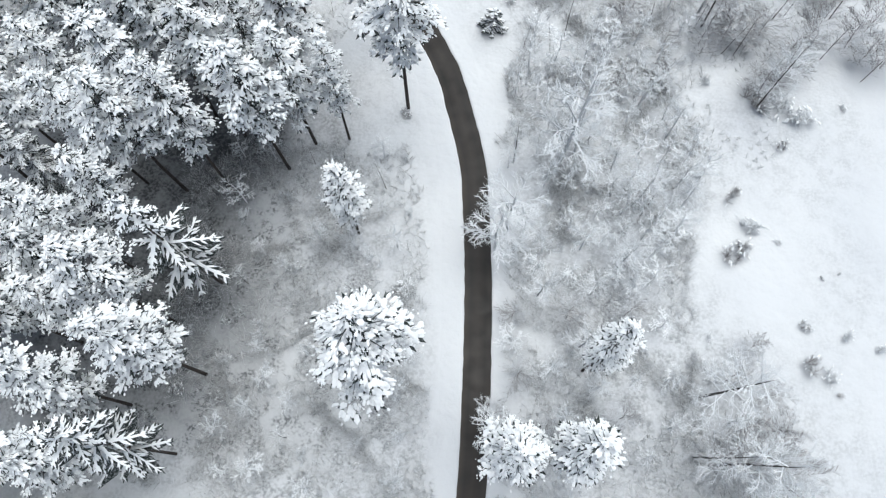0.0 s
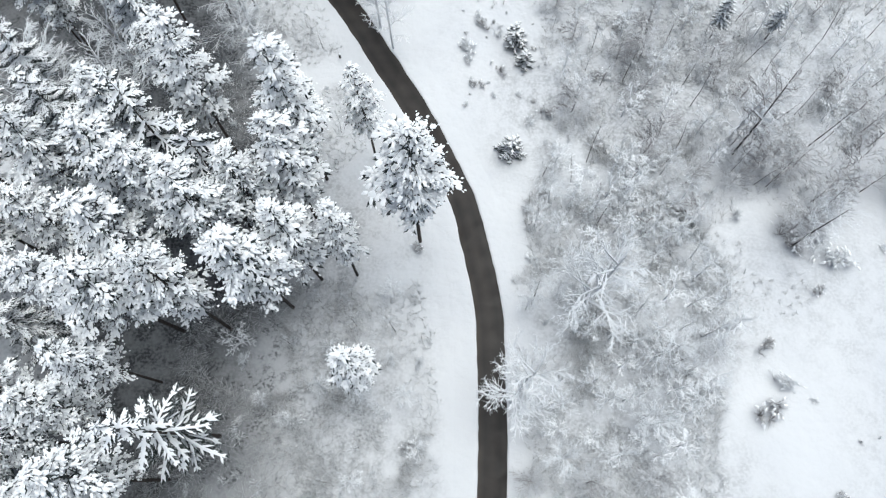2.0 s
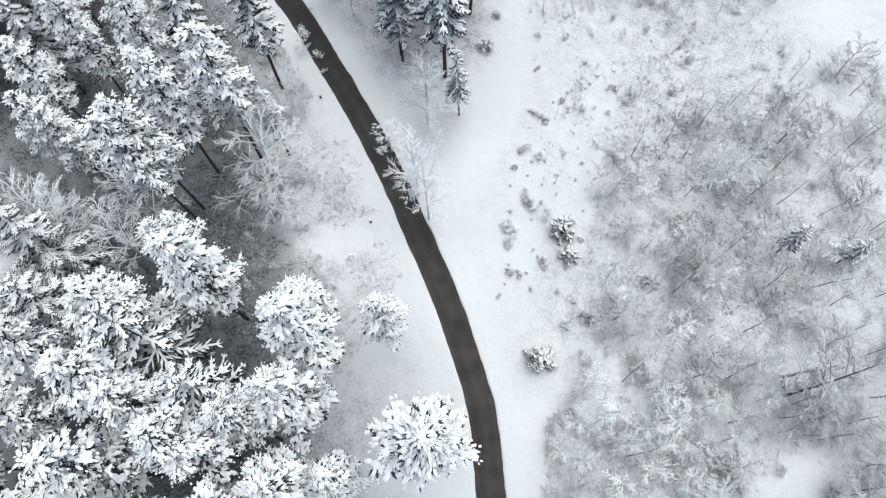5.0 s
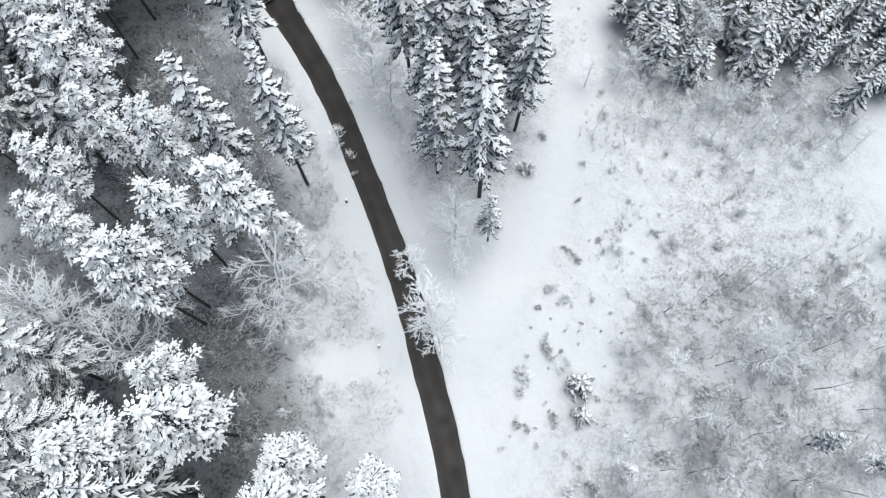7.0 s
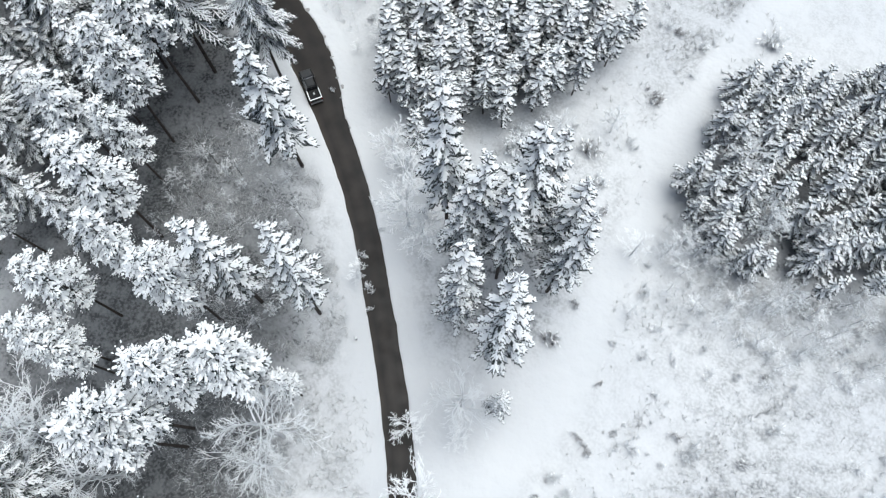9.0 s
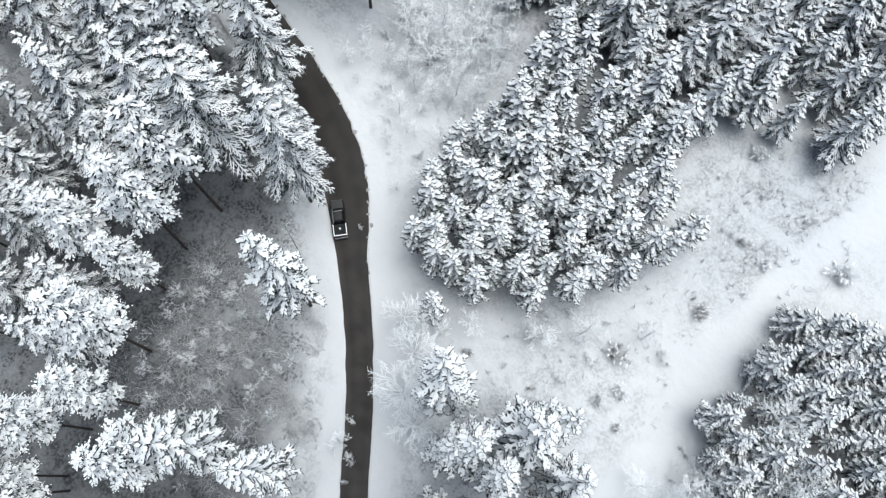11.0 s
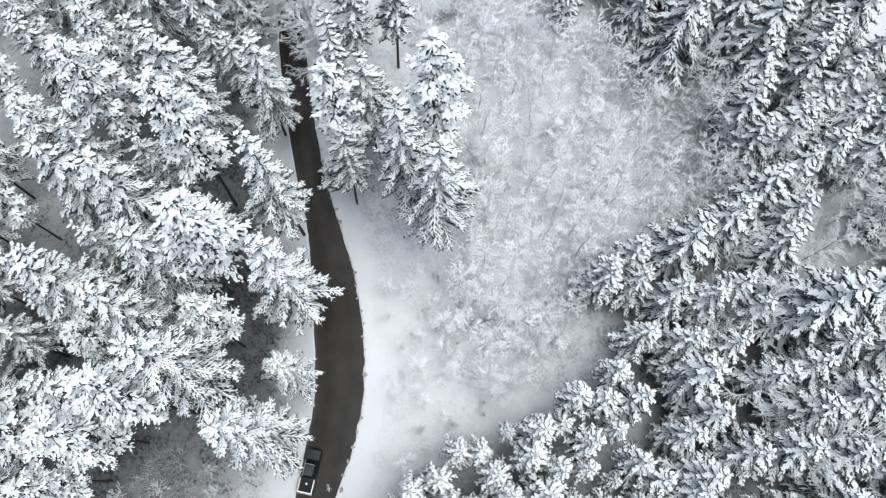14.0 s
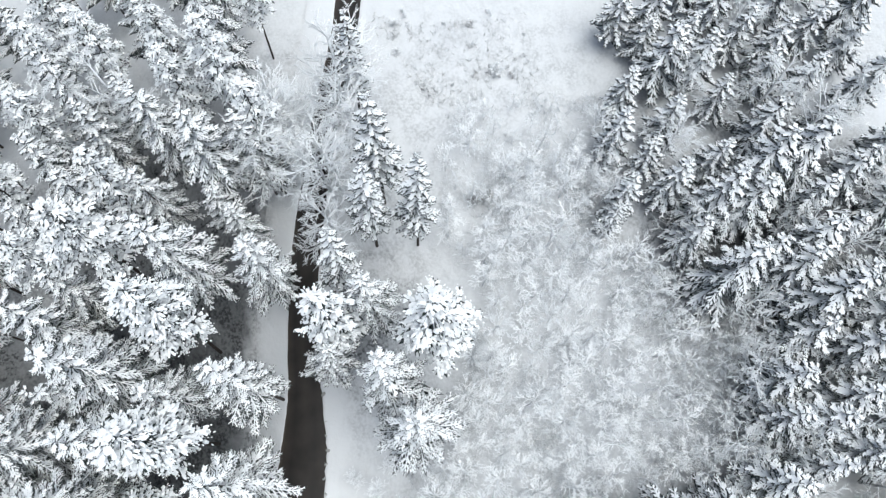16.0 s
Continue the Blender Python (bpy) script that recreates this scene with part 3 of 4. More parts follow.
def scatter(poly, spacing, seed, clear_road=1.5, clear_taken=0.0, limit=1000):
    """Random places in a piece of land, no two nearer than the spacing."""
    r = random.Random(seed)
    x0, x1 = min(p[0] for p in poly), max(p[0] for p in poly)
    y0, y1 = min(p[1] for p in poly), max(p[1] for p in poly)
    cells, out = {}, []
    tries = int((x1 - x0) * (y1 - y0) / spacing ** 2 * 9) + 20
    taken = np.array(TAKEN) if TAKEN and clear_taken else None
    for _ in range(tries):
        x, y = r.uniform(x0, x1), r.uniform(y0, y1)
        if not inside(poly, x, y):
            continue
        c = (int(x // spacing), int(y // spacing))
        if any((x - a) ** 2 + (y - b) ** 2 < spacing ** 2 for i in (-1, 0, 1) for j in (-1, 0, 1) for a, b in cells.get((c[0] + i, c[1] + j), ())):
            continue
        if off_road(x, y) < clear_road or off_track(x, y) < 2.0:
            continue
        if taken is not None and np.hypot(taken[:, 0] - x, taken[:, 1] - y).min() < clear_taken:
            continue
        cells.setdefault(c, []).append((x, y))
        out.append((x, y))
        if len(out) >= limit:
            break
    return out


# ---- the old forest west of the road ----
plant_all(pine, [(-22.9, 42.0, 33), (-30.7, 38.9, 34), (-36.8, 38.6, 33), (-42.6, 39.9, 31.5), (-37.1, 44.0, 33), (-39.1, 32.0, 29.5), (-36.5, 20.1, 32.5),
                 (-31.7, 13.2, 34.5), (-29.5, 47.1, 33.5), (-42.5, 27.3, 27.5), (-32.6, 64.4, 33.5), (-19.6, 60.5, 36.2),
                 (-40.6, 59.2, 31), (-19.8, 53.3, 32), (-24.7, 49.9, 30), (-38.9, 51.9, 34), (-34.0, 50.4, 32), (-41.7, 76.5, 31.5), (-55.4, 79.9, 22.5)])
plant_all(pine, [(-6.3, 51.4, 35.5), (-46.3, 92.1, 31.5), (-58.9, 86.6, 26.5), (-41.6, 84.5, 32), (-36.1, 87.6, 31.5), (-56.8, 81.0, 24.5), (-42.2, 78.8, 32),
                 (-36.8, 68.4, 26), (-60.4, 98.4, 30.2), (-56.4, 92.7, 27), (-67.5, 118.3, 32.5), (-67.1, 111.2, 30.5), (-71.5, 104.8, 26.5),
                 (-22.4, 64.2, 25.5), (-38.2, 58.9, 28), (-90.1, 134.6, 37), (-79.2, 131.5, 36.3), (-102.0, 127.6, 32.6), (-117.3, 145.8, 35)])
plant_all(pine, [(-9.3, 12.6, 36.5)], 1.3)
plant_all(slim_pine, [(-19.4, 46.0, 30), (-14.6, 46.5, 26.2), (-12.8, 32.3, 23.4), (-12.9, 64.0, 24.5), (-32.2, 88.6, 18.2), (-85.5, 150.9, 33),
                      (-82.1, 160.9, 36.4), (-110.4, 149.0, 32), (-108.4, 130.5, 29.8)], 1.15)
plant_all(open_spruce, [(-30.8, 25.4, 33.5), (-34.6, 3.4, 34), (-34.5, 56.6, 34), (-29.3, 52.9, 33.3)])
plant_all(spruce, [(-82.3, 116.7, 31), (-75.1, 121.0, 34.5), (-68.2, 123.7, 36), (-58.9, 127.4, 35.4), (-72.6, 136.4, 33), (-82.0, 141.0, 35.4),
                   (-87.2, 125.8, 35), (-96.6, 137.0, 36.5), (-107.2, 142.0, 35), (-106.8, 147.1, 32), (-123.7, 126.9, 28), (-78.0, 155.5, 35.6),
                   (-73.2, 156.2, 34.2), (-86.8, 154.9, 30), (-82.2, 149.2, 26.5), (-94.1, 145.0, 33), (-95.2, 120.2, 31), (-83.3, 116.1, 30), (-80.6, 125.3, 33)])
plant_all(spruce, [(-64.4, 132.2, 21), (-103.0, 142.0, 25.5), (-100.5, 143.5, 25)])
plant_all(slim_spruce, [(-48.7, 116.4, 33)], 1.3)
plant_all(slim_spruce, [(36.1, 83.7, 11.2), (44.2, 83.5, 9.8)], 1.6)
plant_all(slim_spruce, [(-26.2, 117.7, 39), (-20.8, 114.8, 35), (-10.8, 119.0, 31), (-18.7, 105.9, 25), (-43.3, 96.8, 34.6), (-35.6, 99.0, 34.8), (-16.9, 120.1, 36.5), (-19.1, 107.0, 30.5), (-12.1, 104.2, 38), (-9.2, 98.3, 18), (-16.9, 114.3, 33.5), (-10.0, 115.7, 31),
                        (-22.2, 113.9, 29.5), (-15.6, 121.9, 32), (-91.4, 152.8, 33.6), (-101.4, 160.1, 37), (-96.3, 157.7, 36.7),
                        (-95.0, 162.7, 37.6), (-114.9, 160.4, 33)], 1.05)
for i, (x, y) in enumerate(scatter([(-66, -25), (-38, -25), (-40, 8), (-44, 28), (-45, 66), (-52, 66), (-66, 40)], 5.5, 3, clear_taken=5.0)):
    (pine, spruce)[i % 3 == 2].plant(x, y, U(26, 33))
for i, (x, y) in enumerate(scatter([(-64, 92), (-64, 126), (-80, 136), (-98, 128), (-112, 140), (-124, 152), (-150, 150), (-150, 95), (-90, 80)], 5.4, 4, clear_road=4, clear_taken=4.3)):
    (spruce, pine)[i % 3 == 2].plant(x, y, land(x, y) + U(20, 26))

# ---- the plantation of young spruces ----
plant_all(young_spruce, [(-45.7, 138.7, 15.2), (-45.0, 141.5, 15.8), (-41.8, 141.4, 15.6), (-40.4, 136.5, 15.9), (-44.1, 135.9, 15.0), (-42.5, 131.3, 14.9), (-40.5, 132.5, 15.7),
                         (-38.6, 130.8, 15.2), (-35.1, 125.6, 13.0), (-35.3, 133.8, 16.2), (-37.0, 136.3, 16.3), (-36.4, 139.3, 15.8), (-34.3, 136.8, 15.2), (-39.2, 141.2, 15.9),
                         (-36.5, 142.2, 15.4), (-43.0, 147.3, 15.8), (-39.7, 147.7, 15.7), (-42.1, 152.0, 17.4), (-44.6, 154.1, 16.8), (-38.2, 151.4, 17.7), (-39.7, 154.0, 16.2),
                         (-40.4, 158.7, 17.2), (-33.5, 151.9, 16.5), (-35.5, 146.2, 16.1), (-33.8, 144.1, 15.4), (-30.4, 140.1, 16.8), (-29.6, 135.8, 15.3), (-26.2, 135.0, 14.2),
                         (-26.6, 141.3, 15.0), (-26.9, 143.9, 15.3), (-28.4, 146.0, 15.8)])
plant_all(young_spruce, [(-31.4, 145.8, 15.1), (-23.4, 139.3, 14.6), (-22.1, 141.6, 14.8), (-26.0, 147.6, 15.7), (-28.7, 150.6, 15.9), (-24.9, 150.7, 15.8), (-29.9, 155.3, 15.9),
                         (-28.6, 158.8, 16.9), (-23.2, 146.9, 15.2), (-22.3, 148.8, 15.8), (-25.2, 153.9, 15.4), (-18.9, 149.7, 14.8), (-21.4, 153.6, 15.7), (-16.9, 150.9, 14.2),
                         (-16.2, 154.4, 14.0), (-19.3, 144.6, 14.5), (-33.0, 156.6, 16.4), (-36.2, 162.2, 17.2), (-32.9, 163.1, 16.9), (-24.0, 157.6, 16.4), (-30.3, 150.8, 15.4),
                         (-37.2, 148.9, 15.9), (-32.8, 131.0, 14.5), (-46.8, 144.8, 14.0), (-36.1, 131.1, 14.4), (-45.5, 147.3, 14.6), (-34.3, 138.7, 14.8), (-45.3, 159.7, 17.4),
                         (-43.7, 162.5, 17.6), (-45.9, 165.8, 17.0), (-41.9, 165.6, 17.7)])
plant_all(middle_spruce, [(-30.6, 166.1, 18.5), (-25.6, 162.0, 17.5), (-25.4, 165.3, 18), (-24.0, 170.5, 18.4), (-56.5, 170.9, 18), (-53.6, 174.1, 18), (-50.1, 176.6, 19),
                          (-47.7, 170.8, 18.4), (-44.8, 174.0, 18.8), (-47.2, 179.8, 19.5), (-47.6, 183.1, 19.5), (-36.1, 172.5, 19.5), (-36.2, 168.5, 18.5), (-31.0, 167.3, 20.5),
                          (-28.8, 177.2, 21), (-31.6, 182.1, 20.8), (-56.9, 175.1, 18.7), (-54.4, 181.2, 22.5), (-55.9, 170.2, 18.2), (-56.1, 193.4, 21.5), (-66.4, 198.2, 22.5)])
plant_all(middle_spruce, [(-79.6, 197.0, 26.3), (-90.2, 186.0, 20.3), (-40.9, 189.0, 26), (-91.5, 187.4, 24), (-95.4, 191.7, 23.7), (-89.9, 203.8, 29), (-89.8, 208.3, 29),
                          (-88.2, 196.8, 28.4), (-77.5, 204.5, 24), (-73.8, 205.6, 27), (-62.5, 197.2, 20), (-40.1, 193.9, 25), (-111.1, 197.7, 22), (-109.2, 202.1, 24),
                          (-105.4, 212.2, 25), (-99.4, 213.8, 25), (-117.7, 190.6, 11.5)])
for x, y in scatter([(-52, 174), (-58, 186), (-66, 192), (-84, 192), (-94, 184), (-100, 190), (-118, 196), (-118, 225), (-60, 225), (-30, 212), (-14, 196), (-20, 174), (-30, 167), (-40, 166)], 4.5, 5, clear_taken=3.8):
    if any(inside(THICKET, x + a, y + b) for a, b in ((0, 0), (4, 0), (-4, 0), (0, 4), (0, -4))) or math.hypot(x + 45, y - 200) < 8:
        continue
    middle_spruce.plant(x, y, U(18, 22) + 0.12 * max(0, -60 - x), wide=U(0.95, 1.15))
for x, y in scatter([(-45, 134), (-46, 152), (-44, 164), (-30, 164), (-22, 158), (-17, 152), (-24, 139), (-34, 129)], 3.0, 6, clear_taken=2.6):
    young_spruce.plant(x, y, U(11, 14.5), wide=0.95)

for x, y in scatter([(-23, 176), (-16, 173), (-6, 180), (-1, 198), (-14, 204), (-23, 190)], 4.3, 8, clear_taken=3.0):
    middle_spruce.plant(x, y, U(14, 18), wide=U(0.9, 1.1))

# ---- the dark stand beyond the track ----
DARK_STAND_BARE = [(5.9, 142.0, 13), (18.1, 135.8, 12.5), (3.5, 130.7, 8), (6.9, 128.4, 7.5), (16.6, 126.8, 7), (32.4, 133.6, 8), (11.1, 134.4, 11), (26.0, 132.0, 9)]
plant_all(middle_spruce, [(5.8, 132.9, 10), (13.0, 130.6, 10), (19.4, 134.6, 12.5), (7.2, 138.0, 13), (24.6, 142.4, 12), (2.1, 154.4, 11), (1.8, 146.7, 12.5), (0.7, 138.0, 12),
                          (9.3, 144.7, 12.5), (9.1, 152.2, 12), (5.8, 133.7, 12)], 1.15)
for x, y in scatter([(0.5, 137), (4, 131.5), (12, 129), (22, 130), (38, 132), (44, 150), (34, 166), (16, 164), (4, 157), (1, 147)], 2.8, 7, clear_taken=2.4):
    if y < 136 and noise.noise((x * 0.2, y * 0.2, 11)) < -0.05:
        continue
    (young_spruce, middle_spruce)[int(x * 7) % 2].plant(x, y, U(9.5, 13.5), wide=U(0.9, 1.1))
plant_all(frosted, DARK_STAND_BARE)
for i in range(16):
    (pale_bush, thicket)[i % 2].plant(U(0.4, 3.2), 129 + 1.9 * i, size=U(0.8, 1.5) if i % 2 == 0 else U(0.35, 0.6))

# ---- tall trees by the near edge, small spruces in the clearing ----
plant_all(slim_pine, [(6.1, 2.9, 30), (12.7, 2.5, 30), (16.5, 13.6, 27)], 1.1)
for x, y, s in ((6.2, 64.6, 1.25), (7.0, 82.6, 1.2), (8.4, 79.0, 0.9)):
    TAKEN.append((x, y))
    little_spruce.plant(x, y, size=s)

# ---- leafless trees ----
plant_all(frosted, [(7.3, 32.1, 18), (14.6, 42.3, 26), (16.4, 16.7, 10), (24.7, 36.3, 12), (22.1, 27.5, 11), (-13.4, 96.1, 17), (-31.6, 83.1, 20), (-46.1, 76.0, 20),
                    (-56.1, 70.6, 20), (37.0, 67.0, 17), (28.0, 92.0, 14), (17.2, 44.0, 15), (-31.2, 79.5, 14), (-46.8, 70.1, 20), (-56.9, 71.0, 20), (-120.6, 132.9, 26),
                    (-106.8, 153.9, 26), (-120.8, 122.7, 25), (-113.7, 156.8, 30), (-100.0, 204.5, 20), (-46.0, 196.2, 15), (-96.8, 153.2, 28), (-103.0, 154.5, 30), (-110, 157.8, 28), (-106.5, 147.8, 30), (-112.5, 151, 30), (17.5, 128.5, 9), (12.0, 137.0, 12)])
plant_all(tall_birch, [(32.1, 2.0, 28), (37.2, 64.6, 24.5), (43.5, 51.0, 18.5), (36.9, 65.6, 9), (31.2, 10.3, 24), (29.5, 3.0, 20), (8.6, 42.8, 14), (41.4, 59.8, 10), (49.2, 56.9, 10.5),
                       (59.2, 55.2, 9), (28.2, 93.4, 9.5), (25.7, 34.7, 10.5), (46.5, 54.5, 13), (54.0, 59.0, 11), (62.0, 60.0, 12), (56.5, 66.0, 12), (48.0, 66.0, 13), (60.0, 74.0, 14), (36.0, -2.0, 22)])
plant_all(frosted, [(-46.0, 200.5, 13), (-42.0, 203.5, 12), (-48.5, 204.5, 14), (-43.5, 196.5, 11), (-50.0, 199.0, 11)])
plant_all(limbed_tree, [(-106.9, 148.6, 28), (-104.2, 155.3, 27), (-111.0, 158.3, 26), (-112.5, 151.0, 27), (-118.5, 161.5, 26)])
plant_all(rimed, [(-13.2, 85.0, 20.5), (-12.0, 81.4, 19.0)], 0.72)
plant_all(rimed, [(5.6, 30.0, 16), (4.4, 5.2, 14), (-11.8, 92.9, 8), (-19.6, 91.6, 9), (-32.5, 119.8, 14), (-31.0, 115.5, 15), (-27.5, 113.0, 14), (-36.4, 122.8, 12), (-33.2, 106.4, 6),
                  (3.2, 129.0, 8), (-2.0, 125.6, 9), (-56.1, 190.0, 13), (-46.3, 191.0, 13)])
for x, y, h in ((49, 56, 6), (46, 54, 5), (39.9, 62.1, 7), (43, 61, 6), (59.3, 58.2, 7), (39.1, 3.4, 8), (35, 6, 7), (41.5, 1, 7), (31, 2, 7), (4.0, 8.0, 6), (36.5, 60, 6), (40.8, 65.0, 9), (38.0, 63.5, 8), (44.2, 53.5, 8), (47.3, 57.5, 9), (50.6, 59.0, 8), (52.5, 62.5, 8), (58.0, 61.0, 9), (62.5, 57.5, 9), (61.5, 64.0, 8), (55.5, 68.0, 8), (36.5, 3.0, 9), (38.5, -1.0, 9), (33.5, -2.0, 8), (39.0, 6.0, 8), (34.0, 12.0, 7)):
    brown_tree.plant(x, y, size=h / 7)
for i, (x, y) in enumerate(scatter([(7, 49), (12, 62), (30, 64), (34, 40), (29, 23), (11, 23), (7.5, 40)], 2.6, 11)):
    (thicket, frosted, pale_bush)[(0, 0, 1, 0, 2)[i % 5]].plant(x, y, size=U(0.75, 1.2) if i % 5 != 2 else U(0.4, 0.6))
for i, (x, y) in enumerate(scatter([(7, 21), (29, 22), (38, 20), (41, -8), (5.5, -8)], 3.7, 12)):
    (thicket, brown_tree, pale_bush)[i % 3].plant(x, y, size=U(0.6, 1.0))
for i, (x, y) in enumerate(scatter([(12, 92), (22, 104), (50, 116), (66, 112), (64, 70), (40, 60), (28, 52), (15, 54), (8, 60), (14, 74)], 3.1, 13)):
    (pole, thicket, pale_bush, pole, brown_tree)[i % 5].plant(x, y, size=U(0.7, 1.15))
for i, (x, y) in enumerate(scatter(THICKET, 2.35, 14, clear_taken=1.6)):
    (thicket, rimed)[i % 4 == 3].plant(x, y, size=U(0.85, 1.15) if i % 4 != 3 else U(0.7, 0.9), form=(1, 3, 1, 0, 3, 2, 4)[i % 7] if i % 4 != 3 else None)
for i, (x, y) in enumerate(scatter([(-68, 151), (-74, 162), (-66, 172), (-58, 172), (-49, 158), (-49, 148), (-50, 139), (-55, 140)], 3.3, 15, clear_road=4)):
    (pale_bush, thicket)[i % 3 == 0].plant(x, y, size=U(0.6, 1.1) if i % 3 else U(0.4, 0.7))
for i, (x, y) in enumerate(scatter([(-37, 42), (-6, 46), (-4.5, 20), (-4.5, -6), (-35, -6)], 4.6, 16, clear_road=4)):
    (pale_bush, pole, bush)[(0, 1, 0, 2, 0)[i % 5]].plant(x, y, size=U(0.6, 1.2) if i % 5 != 1 else U(0.3, 0.6))
for i, (x, y) in enumerate(scatter([(-30, 44), (-8, 46), (-5, 20), (-5, -6), (-33, -6), (-27, 14)], 4.0, 26, clear_road=3.5, clear_taken=1.5)):
    (thicket, pole)[i % 3 == 1].plant(x, y, size=U(0.4, 0.95), form=(0, 2, 4, 1)[i % 4] if i % 3 != 1 else None)
for i, (x, y) in enumerate(scatter([(-111, 174), (-107, 190), (-94, 187), (-88, 170), (-94, 166), (-104, 169)], 2.6, 27, clear_road=4, clear_taken=1.5)):
    (thicket, rimed)[i % 4 == 3].plant(x, y, size=U(0.5, 0.9))
for i, (x, y) in enumerate(scatter([(-39, 83), (-21, 89), (-14, 74), (-20, 64), (-32, 64), (-46, 78)], 4.4, 17, clear_road=4)):
    (pale_bush, pole)[i % 4 == 1].plant(x, y, size=U(0.5, 1.1) if i % 4 != 1 else U(0.4, 0.8))
for i, (x, y) in enumerate(scatter([(-64, 106), (-56, 120), (-47, 114), (-40, 97), (-46, 90), (-60, 96)], 3.0, 29, clear_road=3, clear_taken=1.0)):
    thicket.plant(x, y, size=U(0.3, 0.7), form=(0, 2, 4)[i % 3])
for i, (x, y) in enumerate(scatter([(-52, 131), (-60, 138), (-72, 146), (-70, 153), (-56, 150), (-49, 148), (-48, 136)], 2.8, 30, clear_road=3.5, clear_taken=1.0)):
    (thicket, rimed)[i % 2].plant(x, y, size=U(0.3, 0.65))
for x, y in scatter([(-66, 108), (-56, 122), (-46, 114), (-38, 96), (-46, 88), (-60, 96)], 3.6, 28, clear_road=3, clear_taken=1.5):
    pole.plant(x, y, size=U(0.5, 1.1))
for i, (x, y) in enumerate(scatter([(-38, 90), (-30, 95), (-40, 108), (-46, 116), (-60, 112), (-56, 100), (-44, 92)], 4.2, 18, clear_road=3)):
    (pale_bush, pole)[i % 3 == 1].plant(x, y, size=U(0.5, 1.0) if i % 3 != 1 else U(0.4, 0.8))
for i, (x, y) in enumerate(scatter([(1.5, 122), (2, 131), (14, 129), (37, 131), (38, 125), (20, 121)], 2.5, 32, clear_taken=1.2)):
    (thicket, frosted)[i % 5 == 4].plant(x, y, size=U(0.45, 0.8) if i % 5 != 4 else U(0.3, 0.45), form=(0, 2, 1)[i % 3] if i % 5 != 4 else None)
for i, (x, y) in enumerate(scatter([(-3.5, 126), (12, 128), (36, 130), (38, 124), (18, 116), (1, 112)], 2.9, 19)):
    (pale_bush, thicket)[i % 3 == 0].plant(x, y, size=U(0.7, 1.3) if i % 3 else U(0.4, 0.7))
for i, (x, y) in enumerate(scatter([(1, 99), (38, 116), (44, 94), (22, 80), (4, 77)], 4.0, 20)):
    (pale_bush, bush, pole)[(0, 0, 1, 0, 2)[i % 5]].plant(x, y, size=random.choice((0.3, 0.4, 0.6, 1.0, 1.4)) if i % 5 not in (2, 4) else U(0.3, 0.7))
for i, (x, y) in enumerate(scatter([(-30, 117), (-36, 122), (-22, 139), (-8, 144), (-6, 130), (-16, 120)], 3.4, 21)):
    (pale_bush, bush, thicket)[i % 3].plant(x, y, size=U(0.6, 1.1))
for i, (x, y) in enumerate(scatter([(-18, 168), (-6, 182), (2, 168), (-1, 157), (-11, 149)], 5.0, 22)):
    (bush, pale_bush)[i % 3 > 0].plant(x, y, size=U(0.4, 1.0))
for i, (x, y) in enumerate(scatter([(-130, 165), (-122, 187), (-104, 182), (-98, 176), (-111, 170)], 5.0, 23, clear_road=4)):
    (bush, pale_bush)[i % 2].plant(x, y, size=U(0.3, 0.8))

for x, y, k in ((-34.3, 108.6, 0.8), (-31.4, 105.2, 0.9), (-30.0, 102.6, 0.6), (-34.0, 113.2, 0.6), (-51.0, 128.9, 0.5), (-13.6, 85.6, 0.8)):
    pale_bush.plant(x, y, size=k, form=2)
for x, y in scatter([(-64, 196), (-84, 196), (-94, 192), (-112, 200), (-112, 222), (-60, 222), (-34, 205), (-24, 180), (-44, 172), (-52, 180)], 6.5, 31, clear_taken=2.5):
    frosted.plant(x, y, size=U(0.7, 1.05))

